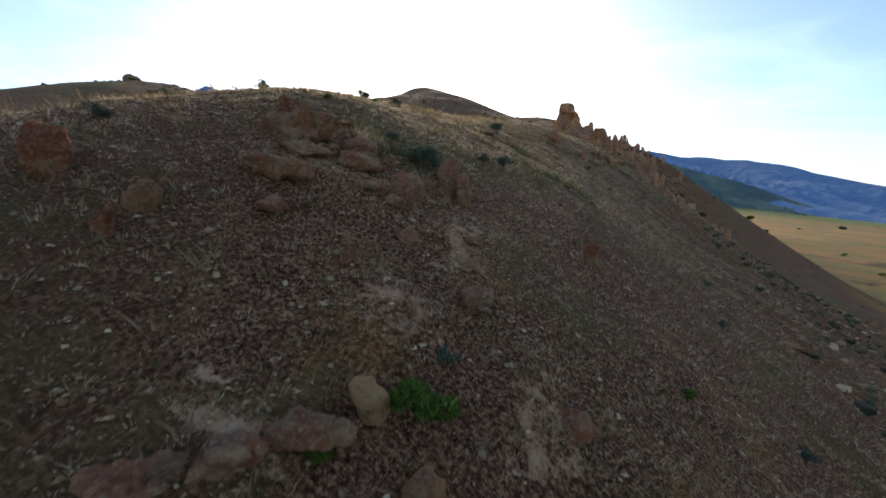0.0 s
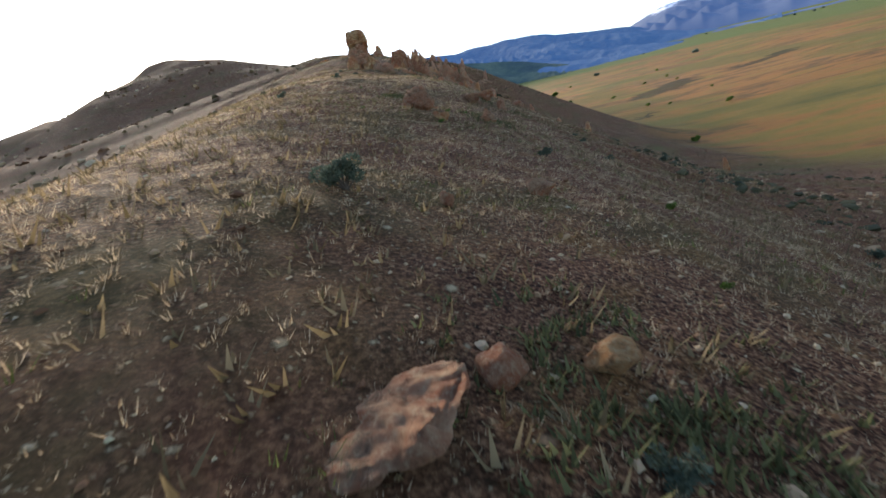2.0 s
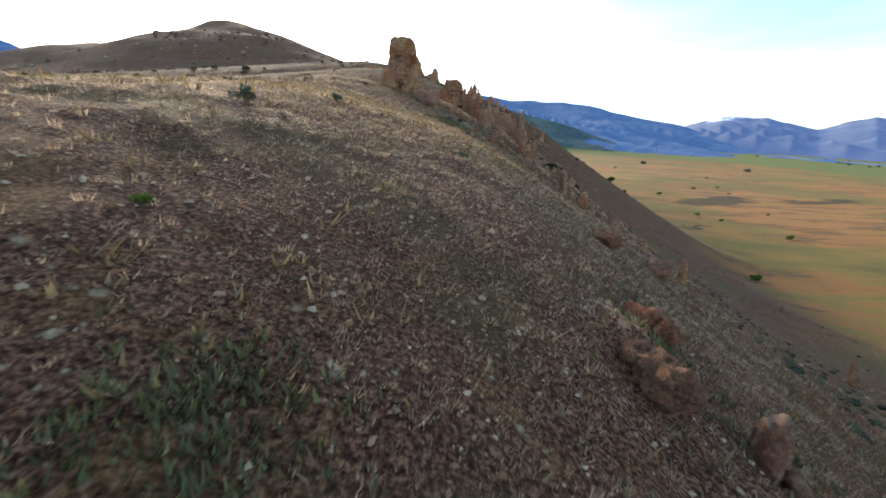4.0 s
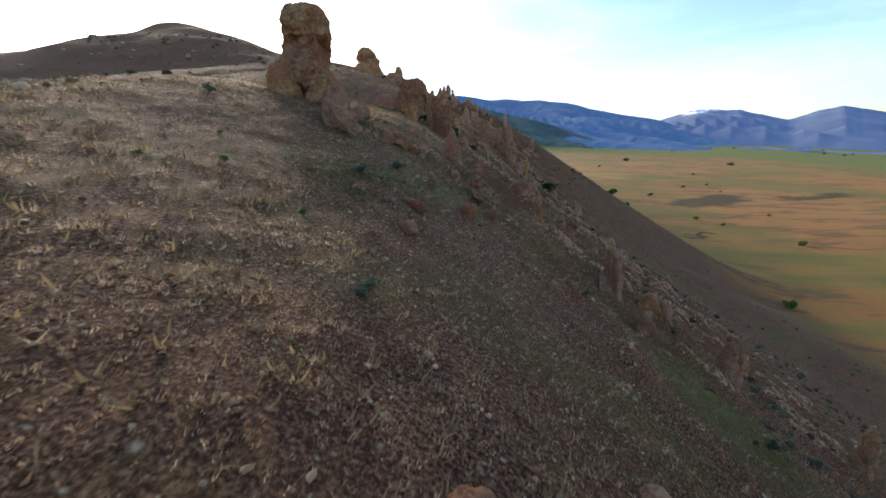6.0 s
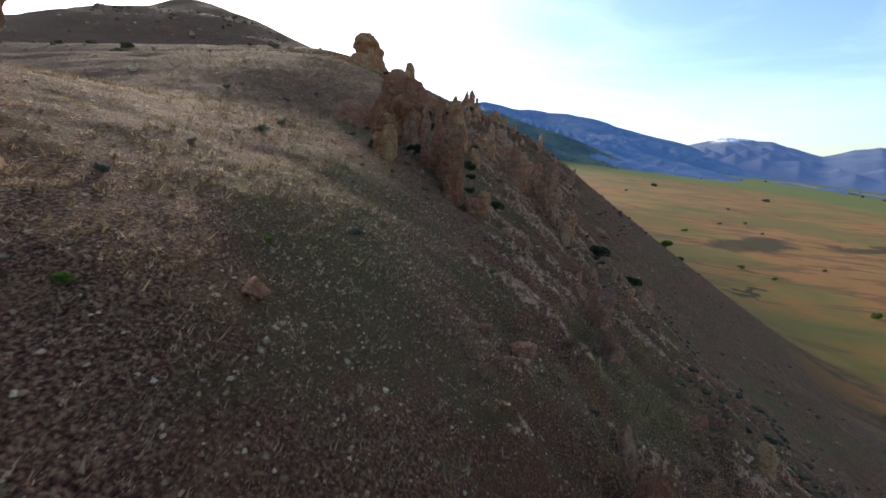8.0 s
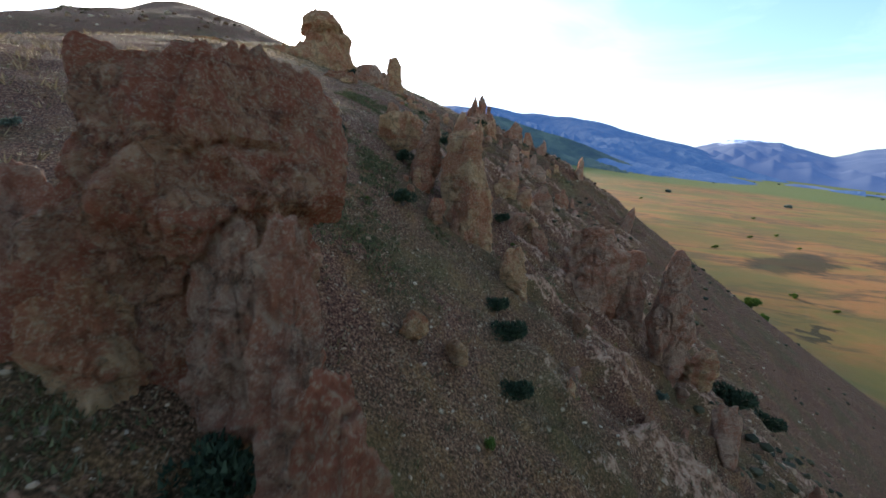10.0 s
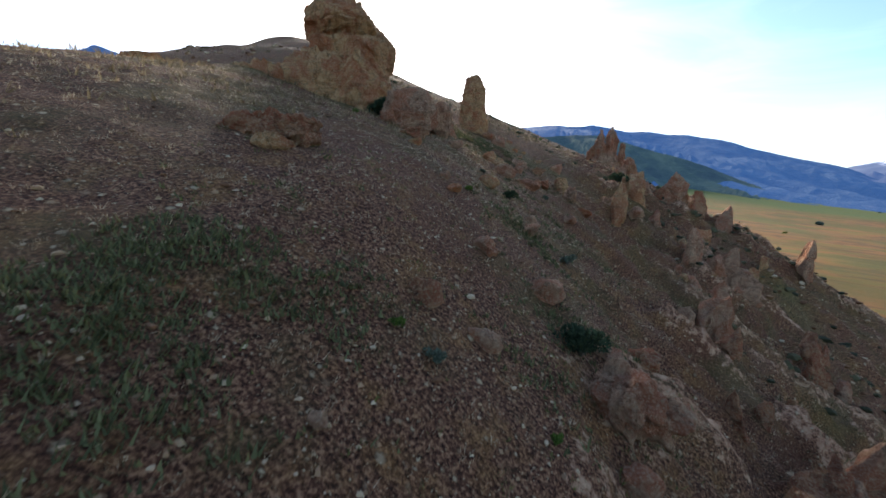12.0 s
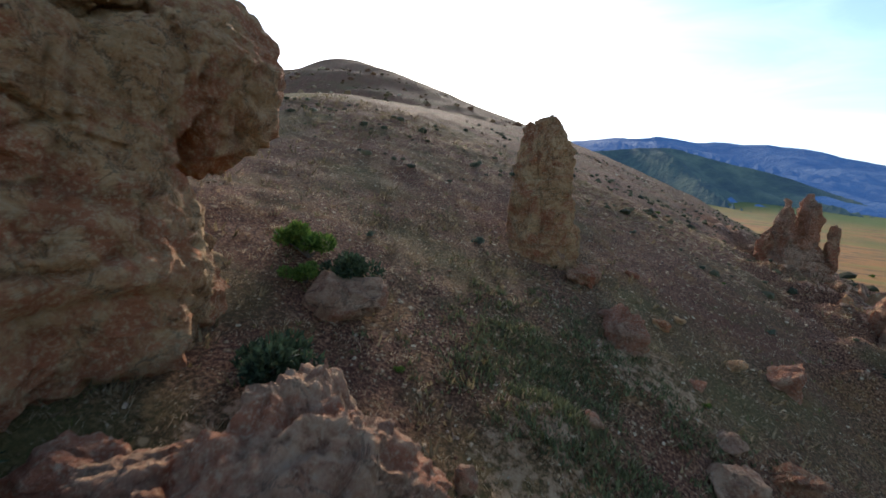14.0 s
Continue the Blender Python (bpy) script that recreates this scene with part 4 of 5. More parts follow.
tan_ = rock("rock_outcrop", "broad tan rock with a red broken top bedded in the slope", 2.75, 147.0, (2.6, 1.8, 1.55), 79, "ochre", 10, level=7, foot=25.85, category="rock outcrop", keep=0.72, rough=0.13, sink=0.5, taper=0.15)
rock_part("top", tan_, (-0.35, 0.2, 2.0), (1.2, 0.8, 0.9), 279, "red", 30, level=6, keep=0.66, rough=0.16, taper=0.3)
blocks(tan_, 3, (0.8, 0.6), 0.5, 79, "red", 1.2, 0.8)
jag_ = rock("rock_outcrop", "broken tan outcrop on the edge of the steep side", 7.8, 152.4, (1.9, 1.5, 0.9), 180, "ochre", 60, level=6, category="rock outcrop", keep=0.64, rough=0.17)
blocks(jag_, 6, (1.3, 1.0), 0.8, 180, "pink", 0.8, 0.9)
jag_ = rock("rock_outcrop", "broken tan outcrop on the edge of the steep side", 10.4, 154.2, (2.6, 2.0, 1.3), 181, "pink", 15, level=6, category="rock outcrop", keep=0.64, rough=0.17)
blocks(jag_, 5, (1.4, 1.1), 0.8, 181, "ochre", 0.8, 0.9)
shelf_ = rock("rock_outcrop", "upright jagged pink outcrop on the edge of the steep side", 6.1, 158.2, (1.8, 1.3, 1.5), 83, "pink", 30, level=6, category="rock outcrop", keep=0.64, rough=0.17, blocky=0.3)
blocks(shelf_, 8, (1.1, 0.8), 0.65, 83, "pink", 0.7, 1.5)
rock("rock_outcrop", "smooth grey rock face on the edge of the steep side", 6.2, 154.6, (1.1, 1.0, 1.1), 84, "pink", 10, category="rock outcrop", keep=0.84, square=2.6)
rock("rock_outcrop", "smooth pink rock face below a jagged outcrop", 6.0, 156.6, (0.7, 0.6, 0.6), 85, "pink", 10, category="rock outcrop", keep=0.84, square=2.6)
# the last slope, its tower and pillars
ledge = rock("rock_outcrop", "red-topped tan rock ledge on the slope", -3.6, 160.2, (3.3, 1.7, 1.05), 91, "red", 10, level=7, foot=31.4, category="rock outcrop", keep=0.62, rough=0.18, blocky=3.0)
blocks(ledge, 8, (1.4, 0.8), 0.8, 91, "red", 0.7, 0.6)
blocks(ledge, 3, (1.0, 0.7), 0.6, 92, "ochre", 0.1, 0.7)
rock("rock_outcrop", "broken tan rock under a red ledge", -2.7, 159.4, (1.3, 0.8, 0.85), 92, "ochre", 30, foot=30.95, category="rock outcrop", keep=0.7)
rock("boulder", "pale stone on the bare slope", 1.0, 163.6, (0.42, 0.35, 0.32), 93, "pink", 0)
rock("boulder", "pale flat stone on the bare slope", -4.4, 165.7, (0.32, 0.25, 0.14), 192, "pink", 0)
rock("boulder", "pale stone on the bare slope", 1.8, 153.4, (0.24, 0.2, 0.16), 191, "pink", 0)
rock("boulder", "cracked tan boulder bedded in the rubble", 2.1, 167.1, (0.8, 0.7, 0.62), 193, "ochre", 20, keep=0.7)
rock("boulder", "broken pink boulder below the huge one", -0.2, 171.4, (0.9, 0.7, 0.42), 194, "pink", 20, keep=0.66, rough=0.14)
rock("boulder", "huge rounded pinkish boulder on the slope", -2.95, 171.7, (3.05, 2.1, 2.6), 94, "pink", 8, level=7, foot=32.9, square=3.2, rough=0.06, keep=0.93, sink=0.15)
shoulder_ = rock("rock_outcrop", "broad flat-topped pink rock mass behind the huge boulder", -2.6, 175.2, (2.8, 3.0, 1.7), 95, "pink", 20, level=7, category="rock outcrop", keep=0.80, taper=0.10, rough=0.14, square=4.0, sink=0.6, blocky=1.5)
blocks(shoulder_, 6, (1.8, 1.9), 0.7, 95, "pink", 0.5, 0.7)
rock("rock_outcrop", "pale rock mass leaning on the huge boulder", -1.5, 174.0, (1.7, 1.4, 1.9), 195, "pink", 30, level=6, foot=33.4, category="rock outcrop", keep=0.72, rough=0.14, taper=0.2)
rock("boulder", "pale stone in the rubble below a rock mass", -1.4, 176.9, (0.34, 0.3, 0.32), 295, "pink", 0)
tower = rock("rock_tower", "massive layered tan rock tower on the brow", -9.4, 174.9, (9.2, 6.6, 3.0), 96, "ochre", 20, level=7, category="rock tower", keep=0.82, strata=0.02, taper=0.2, rough=0.11, foot=35.4, sink=0.7, blocky=2.5)
rock_part("cap", tower, (1.3, 0.6, 3.2), (5.4, 5.6, 3.6), 98, "ochre", 0, level=7, keep=0.84, strata=0.02, rough=0.10, blocky=3.0, square=5.0, taper=0.12)
rock_part("top", tower, (1.0, 0.8, 4.9), (4.9, 4.9, 4.0), 198, "ochre", 10, level=7, keep=0.84, strata=0.02, rough=0.10, blocky=3.0, square=6.0, taper=0.16)
rock_part("side_block", tower, (3.2, 2.3, 3.9), (2.7, 3.3, 4.0), 97, "ochre", 8, level=6, keep=0.84, strata=0.02, rough=0.10, square=5.0)
rock_part("buttress", tower, (2.3, -1.4, 0.4), (2.4, 2.4, 4.6), 99, "ochre", 5, level=6, keep=0.84, rough=0.11, square=5.0)
rock_part("shoulder", tower, (-3.7, 0.4, 0.3), (8.2, 5.0, 4.3), 108, "ochre", -14, level=6, keep=0.76, rough=0.13, taper=0.42, blocky=2.5)
blocks(tower, 5, (3.6, 3.0), 1.1, 96, "ochre", 0.6, 0.6)
pillar = rock("rock_pillar", "rounded upright pillar of tan rock on the slope", -1.75, 187.3, (2.55, 2.2, 4.75), 101, "ochre", 10, level=7, category="rock pillar", square=2.4, taper=0.16, keep=1.02, rough=0.08, foot=35.5, sink=0.5, cuts=2)
rock_part("foot", pillar, (0.45, -0.5, 0.4), (1.3, 1.2, 2.2), 201, "pink", 20, level=6, keep=0.7, rough=0.15, taper=0.3)
spire_ = rock("rock_spire", "jagged double spire of dark rock on the steep side", 11.6, 204.0, (4.2, 3.0, 3.0), 102, "pink", 10, level=6, category="rock spire", keep=0.66, taper=0.35, rough=0.17, sink=0.25, foot=33.0)
rock_part("spike", spire_, (-0.7, 0.0, 1.5), (1.5, 1.3, 4.3), 103, "pink", 20, level=6, keep=0.7, taper=0.2, rough=0.2, blocky=0.4)
rock_part("spike", spire_, (0.75, 0.1, 1.4), (2.5, 1.9, 4.9), 203, "pink", 50, level=6, keep=0.66, taper=0.2, rough=0.2, blocky=0.4)
rock_part("shoulder", spire_, (-1.6, 0.0, 1.2), (1.2, 1.2, 2.6), 303, "red", 0, level=5, keep=0.66, taper=0.4, rough=0.18)
rock_part("foot", spire_, (1.7, -0.4, 0.2), (1.4, 1.3, 3.6), 403, "red", 30, level=5, keep=0.66, taper=0.2, rough=0.18)
spire_ = rock("rock_spire", "reddish spire of rock on the edge of the steep side", 12.9, 195.4, (3.0, 2.6, 5.9), 104, "red", 10, level=6, category="rock spire", keep=0.72, taper=0.15, foot=28.6, rough=0.14)
blocks(spire_, 4, (1.3, 1.1), 1.2, 104, "ochre", 1.2, 1.4)
crag_ = rock("crag", "dark broken crag below the reddish spire", 16.6, 193.6, (2.4, 2.0, 3.4), 204, "pink", 20, level=6, category="crag", keep=0.7, rough=0.16)
blocks(crag_, 4, (1.2, 1.0), 1.0, 204, "red", 0.9, 1.3)
rock("rock_outcrop", "pale rib of rock in the rubble slope", 6.0, 177.2, (1.1, 1.0, 1.0), 196, "pink", 20, level=6, category="rock outcrop", keep=0.66, rough=0.16, blocky=0.4)
rib_ = rock("rock_outcrop", "tan rib of rock on the steep side", 5.6, 179.8, (1.2, 1.1, 1.2), 296, "ochre", 20, level=6, category="rock outcrop", keep=0.66, rough=0.16, blocky=0.4)
blocks(rib_, 5, (0.8, 0.7), 0.6, 196, "pink", 0.5, 1.3)
rock("rock_outcrop", "pale rib of rock in the grassy slope", 1.0, 183.0, (1.1, 1.5, 1.1), 197, "pink", 20, level=6, sink=0.5, category="rock outcrop", keep=0.64, rough=0.16, lean=(0.1, 0.3))
rock("rock_outcrop", "tan rock bedded below the tower", -4.6, 179.2, (1.7, 1.2, 0.8), 106, "pink", 10, category="rock outcrop")
rock("rock_outcrop", "low rock ledge on the skyline of the slope", -20.0, 172.0, (3.4, 2.0, 1.0), 105, "ochre", 0, category="rock outcrop")
low_ = rock("rock_outcrop", "low layered ledge of pink rock below the tower", -4.2, 174.5, (1.5, 1.0, 0.5), 109, "pink", 10, level=6, category="rock outcrop", keep=0.68, rough=0.15, blocky=3.0)
blocks(low_, 4, (0.9, 0.7), 0.4, 109, "pink", 0.3, 0.6)
# crags breaking out of the steep side
rng = np.random.RandomState(5)
for k in range(150):
    cy = rng.uniform(88, 206)
    cx = 7.5 + 1.2 * max(0.0, (cy - 150) / 20) + rng.gamma(1.8, 4.0)
    w = 0.5 + 1.7 * rng.uniform() ** 2 if cy < 142 else 0.8 + 2.0 * rng.uniform() ** 1.5
    rock("crag", "weathered brown crag breaking out of the steep side", cx, cy, (w, w * rng.uniform(0.8, 1.4), w * rng.uniform(0.6, 1.6)), 200 + k,
         ("pink", "red", "pink", "ochre")[k % 4], rng.uniform(0, 180), sink=0.8, level=4, category="crag", group="crags on the steep side", keep=0.58, cuts=30, rough=0.10, taper=0.3, lean=(0.1, -0.1))
for k in range(34):
    cy = rng.uniform(153, 189)
    cx = rng.normal(2.2, 2.2) + (0.6 if cy > 170 else 1.2)
    if math.hypot(cx, cy - 172) < 2.0:
        continue
    w = rng.uniform(0.4, 1.4)
    rock("rock_outcrop", "low broken pink outcrop in the rubble slope", cx, cy, (w, w * rng.uniform(0.7, 1.4), w * rng.uniform(0.25, 0.6)), 260 + k + 100,
         ("pink", "pink", "ochre", "red")[k % 4], rng.uniform(0, 180), sink=0.6, level=4, category="rock outcrop", group="low outcrops on the last slope", keep=0.62, rough=0.16)
for k in range(16):
    cy, cx = rng.uniform(58, 110), rng.uniform(-1.0, 9.0)
    w = rng.uniform(0.4, 1.1)
    rock("boulder", "half-buried grey rock on the stony slope", cx, cy, (w, w * 0.9, w * 0.6), 300 + k, ("pink", "red")[k % 2], rng.uniform(0, 180), sink=0.4, level=4, group="rocks on the slope", keep=0.7)


# ---------------------------------------------------------------- loose stones, gravel and grass
def course(y):
    return np.interp(y, (0, 20, 60, 130, 172), (-1.5, -5, -0.5, 4, 0))


def strewn(n, seed, near, y0=-3.0, y1=205.0):
    """Places across the ridge, thickest along its brow."""
    r = np.random.RandomState(seed)
    y = r.uniform(y0, y1, n)
    side = r.laplace(0, near, n)
    x = course(y) + side
    return x, y, r


# a broken chip of stone: eight corners, ten triangles, open below
CHIP = (np.array([(-1, -1, -0.8), (1, -1, -0.8), (1, 1, -0.8), (-1, 1, -0.8), (-0.6, -0.5, 1), (0.6, -0.6, 0.8), (0.5, 0.6, 1), (-0.6, 0.5, 0.7)]) * 0.8,
        np.array([(0, 1, 5), (0, 5, 4), (1, 2, 6), (1, 6, 5), (2, 3, 7), (2, 7, 6), (3, 0, 4), (3, 4, 7), (4, 5, 6), (4, 6, 7)]))

def stones(name, label, n, seed, near, lo, hi, material, power=2.5, level=1):
    x, y, r = strewn(n, seed, near)
    keep = fbm(x, y, 5.0, 3, seed) + r.uniform(-0.6, 0.6, n) > -0.25
    x, y = x[keep], y[keep]
    n = len(x)
    size = lo + (hi - lo) * r.uniform(0, 1, n) ** power
    v, f = CHIP if level == 0 else ico(level)
    ang = r.uniform(0, 6.283, n)
    sc = np.stack([size * r.uniform(0.7, 1.5, n), size * r.uniform(0.6, 1.1, n), size * r.uniform(0.35, 0.8, n)], -1) / 2
    jit = 1 + r.uniform(-0.3, 0.3, (n, len(v), 1))
    p = v[None] * jit * sc[:, None, :]
    c, t = np.cos(ang)[:, None], np.sin(ang)[:, None]
    px_, py_ = p[..., 0] * c - p[..., 1] * t, p[..., 0] * t + p[..., 1] * c
    z = ground_height(x, y)
    verts = np.stack([px_ + x[:, None], py_ + y[:, None], p[..., 2] + z[:, None] + 0.12 * size[:, None]], -1).reshape(-1, 3)
    faces = (f[None] + (np.arange(n) * len(v))[:, None, None]).reshape(-1, 3)
    return tagged(new(name, raw_mesh(name, verts, faces, material, smooth=False)), label, "stones", kind="stuff")


def stone_material(name, stops):
    m, t, b = mat(name)
    g = t.nodes.new("ShaderNodeNewGeometry")
    r = ramp(t, g.outputs["Random Per Island"], [(q, warm(c)) for q, c in stops])
    n = noise_node(t, 30.0, 4, 0.6, g.outputs["Position"])
    t.links.new(mix(t, 0.35, r.outputs[0], mix(t, 1.0, r.outputs[0], n.outputs["Color"], "MULTIPLY")), b.inputs["Base Color"])
    b.inputs["Roughness"].default_value = 0.95
    b.inputs["Specular IOR Level"].default_value = 0.15
    return m


GRAVEL = stone_material("gravel", [(0.0, (0.12, 0.055, 0.036)), (0.35, (0.28, 0.150, 0.098)), (0.7, (0.45, 0.300, 0.21)), (1.0, (0.62, 0.49, 0.39))])
stones("gravel", "grey and pink gravel strewn over the slope", 60000, 401, 5.0, 0.025, 0.10, GRAVEL, 2.5, 0)
stones("scree", "loose angular stones strewn over the slope", 6500, 402, 6.5, 0.05, 0.12, GRAVEL, 4.0, 1)
PALE = stone_material("pale_stone", [(0.0, (0.28, 0.18, 0.14)), (0.6, (0.44, 0.33, 0.27)), (1.0, (0.58, 0.48, 0.40))])
stones("pale_stones", "pale broken stones scattered over the bare ground", 13000, 404, 5.5, 0.03, 0.10, PALE, 2.2, 0)


def tufts(name, label, n, seed, near, height, blades, material, patch, cut, spread_=0.06, wide=0.012, thin=0.0, y1=205.0):
    x, y, r = strewn(n, seed, near, -3.0, y1)
    keep = fbm(x, y, patch, 3, seed) + r.uniform(-0.5, 0.5, n) > cut
    x, y = x[keep], y[keep]
    n = len(x)
    if thin:
        bare_ = (y < 62) | (r.uniform(0, 1, n) > thin) | (np.abs(x - course(y)) > 14)
        x, y = x[bare_], y[bare_]
        n = len(x)
    h = height * r.uniform(0.45, 1.25, n) * (1 + 0.5 * np.clip(np.abs(x - course(y)) / 12, 0, 1.5))
    z = ground_height(x, y)
    a = r.uniform(0, 6.283, (n, blades))
    rad = spread_ * r.uniform(0.1, 1, (n, blades)) * (h / height)[:, None]
    bx, by = x[:, None] + np.cos(a) * rad, y[:, None] + np.sin(a) * rad
    lean = r.uniform(0.3, 1.3, (n, blades))
    hh = h[:, None] * r.uniform(0.5, 1.0, (n, blades))
    tx, ty = bx + np.cos(a) * lean * hh, by + np.sin(a) * lean * hh
    w = wide * r.uniform(0.6, 1.3, (n, blades))
    face = a + r.uniform(0.6, 2.5, (n, blades))
    dx, dy = np.cos(face) * w, np.sin(face) * w
    zz = np.repeat(z[:, None], blades, 1) - 0.02
    verts = np.stack([np.stack([bx - dx, by - dy, zz], -1), np.stack([bx + dx, by + dy, zz], -1),
                      np.stack([tx, ty, zz + hh], -1)], 2).reshape(-1, 3)
    faces = np.arange(len(verts)).reshape(-1, 3)
    return tagged(new(name, raw_mesh(name, verts, faces, material, smooth=False)), label, "grass", kind="stuff")


STRAW = leaf_material("dry_straw", (0.34, 0.225, 0.125), (0.74, 0.57, 0.37), 0.45)
GREENG = leaf_material("green_grass", (0.06, 0.085, 0.02), (0.20, 0.22, 0.06), 0.4)
tufts("dry_grass", "pale dry bunchgrass tufts on the slope", 46000, 411, 6.5, 0.09, 14, STRAW, 6.0, -0.15, 0.09, 0.0055, 0.30)
tufts("dry_grass_short", "short dry grass between the stones", 80000, 412, 7.0, 0.055, 8, STRAW, 3.0, -0.05, 0.08, 0.005, 0.50)
tufts("rise_grass", "pale dry grass over the grassy rise", 36000, 416, 7.5, 0.075, 12, STRAW, 8.0, -0.3, 0.08, 0.0055, 0.0, 76.0)
tufts("green_grass", "patches of short green grass and weeds", 26000, 413, 7.0, 0.13, 9, GREENG, 7.0, 0.75, 0.10, 0.008)
tufts("brow_grass", "taller golden grass along the brow", 34000, 414, 14.0, 0.12, 12, STRAW, 9.0, -0.1, 0.10, 0.007)


def weed_patches(name, label, spots, seed, material):
    """Low weeds thick round each spot: x, y, reach and count."""
    r = np.random.RandomState(seed)
    vs = []
    for sx, sy, reach, count in spots:
        x, y = r.normal(sx, reach * 1.3, count), r.normal(sy, reach * 1.3, count)
        keep = fbm(x, y, 1.2, 3, seed) + r.uniform(-0.4, 0.4, count) > 0.1
        x, y = x[keep], y[keep]
        z = ground_height(x, y) - 0.02
        for b_ in range(7):
            n = len(x)
            a, h = r.uniform(0, 6.283, n), r.uniform(0.05, 0.16, n)
            c, t_ = np.cos(a), np.sin(a)
            w, out = r.uniform(0.012, 0.03, n), h * r.uniform(0.3, 1.1, n)
            ox, oy = x + r.normal(0, 0.05, n), y + r.normal(0, 0.05, n)
            vs.append(np.stack([np.stack([ox - t_ * w, oy + c * w, z], -1), np.stack([ox + t_ * w, oy - c * w, z], -1), np.stack([ox + c * out, oy + t_ * out, z + h], -1)], 1))
    verts = np.concatenate(vs).reshape(-1, 3)
    return tagged(new(name, raw_mesh(name, verts, np.arange(len(verts)).reshape(-1, 3), material, smooth=False)), label, "weeds", kind="stuff")

WEED = leaf_material("weed_leaves", (0.060, 0.064, 0.026), (0.20, 0.19, 0.08), 0.3)
weed_patches("weeds", "dark green weeds in patches on the stony slope",
             [(-4.6, 10.4, 0.5, 300), (-1.2, 19.0, 0.9, 700), (-3.7, 23.6, 0.5, 500), (2.4, 51.6, 0.8, 700), (-4.6, 47.0, 0.4, 200), (-0.4, 42.4, 0.5, 300), (-1.0, 85.5, 1.0, 900), (4.0, 97.0, 0.9, 700),
              (3.9, 93.0, 0.8, 700), (0.8, 128.2, 0.6, 400), (5.5, 128.3, 0.9, 500), (1.6, 138.2, 1.0, 900), (2.3, 136.4, 0.8, 700), (3.8, 139.9, 0.8, 600), (9.3, 143.1, 0.8, 500), (1.3, 142.3, 0.9, 900),
              (3.0, 145.5, 0.7, 700), (0.8, 141.6, 0.8, 600), (0.2, 154.9, 0.9, 700), (5.0, 159.0, 0.8, 700), (4.3, 170.2, 1.2, 700), (4.4, 164.8, 1.0, 900), (-0.4, 152.7, 0.8, 700), (1.9, 178.6, 1.2, 1200),
              (1.0, 179.9, 1.2, 900), (-1.4, 182.0, 1.0, 700), (-0.8, 179.5, 0.8, 600), (-3.0, 96.8, 0.8, 600)], 421, WEED)

DULL = leaf_material("dull_grass", (0.10, 0.075, 0.035), (0.33, 0.24, 0.13), 0.35)
tufts("slope_grass", "dull dry grass and low scrub over the steep slope", 32000, 415, 20.0, 0.22, 6, DULL, 8.0, -0.2, 0.16, 0.028)
stones("rubble", "angular rubble over the steep slope", 6000, 403, 15.0, 0.06, 0.20, GRAVEL, 3.5, 1)

def hill_rocks(name, label, n, seed, material, area=(-270, 10, 30, 400), off=26, big_=1.1, level=2):
    """Crags and scrub too far off to tell apart on the big hill and the knoll."""
    r = np.random.RandomState(seed)
    x, y = r.uniform(area[0], area[1], n), r.uniform(area[2], area[3], n)
    keep = (fbm(x, y, 30, 3, seed) + r.uniform(-0.3, 0.3, n) > 0.15) & (np.abs(x - course(y)) > off)
    x, y = x[keep], y[keep]
    n = len(x)
    v, f = ico(level)
    size = 0.18 * big_ + big_ * r.uniform(0, 1, n) ** 4
    p = v[None] * (1 + r.uniform(-0.4, 0.4, (n, len(v), 1))) * size[:, None, None] * np.array([1.2, 1.2, 0.9])
    verts = (p + np.stack([x, y, ground_height(x, y) + 0.1 * size], -1)[:, None, :]).reshape(-1, 3)
    faces = (f[None] + (np.arange(n) * len(v))[:, None, None]).reshape(-1, 3)
    return tagged(new(name, raw_mesh(name, verts, faces, material, smooth=False)), label, "rocks", kind="stuff")

def slope_scrub(name, label, n, seed, material, big_):
    r = np.random.RandomState(seed)
    y = r.uniform(-10, 215, n)
    x = course(y) + 13 + r.gamma(1.6, 12.0, n)
    keep = (fbm(x, y, 9, 3, seed) + r.uniform(-0.4, 0.4, n) > 0.05) & (x < 90)
    x, y = x[keep], y[keep]
    n = len(x)
    v, f = ico(1)
    size = 0.06 + big_ * r.uniform(0, 1, n) ** 2.5
    p = v[None] * (1 + r.uniform(-0.4, 0.4, (n, len(v), 1))) * size[:, None, None] * np.array([1.2, 1.2, 0.7])
    verts = (p + np.stack([x, y, ground_height(x, y) + 0.2 * size], -1)[:, None, :]).reshape(-1, 3)
    faces = (f[None] + (np.arange(n) * len(v))[:, None, None]).reshape(-1, 3)
    return tagged(new(name, raw_mesh(name, verts, faces, material, smooth=False)), label, "scrub", kind="stuff")

SCRUB = leaf_material("dark_scrub", (0.030, 0.034, 0.016), (0.12, 0.105, 0.05), 0.15)
slope_scrub("slope_scrub", "low dark scrub over the steep slope", 8000, 435, SCRUB, 0.32)
slope_scrub("slope_stones", "brown stones over the steep slope", 7000, 437, GRAVEL, 0.16)
hill_rocks("hillside_rocks", "scattered brown crags over the far hillside", 2000, 431, GRAVEL)
hill_rocks("knoll_rocks", "brown broken rocks over the knoll beside the start", 4200, 443, GRAVEL, (-130, -9, -5, 100), 10, 0.30, 1)
hill_rocks("knoll_scrub", "dark low scrub over the knoll beside the start", 4200, 445, SCRUB, (-130, -9, -5, 100), 12, 0.24, 2)
hill_rocks("brow_scrub", "low olive scrub over the last grassy slope", 9000, 439, SCRUB, (-60, 26, 190, 300), 0, 0.22, 1)
hill_rocks("brow_stones", "small stones over the last grassy slope", 7000, 441, GRAVEL, (-60, 26, 190, 300), 0, 0.18, 1)
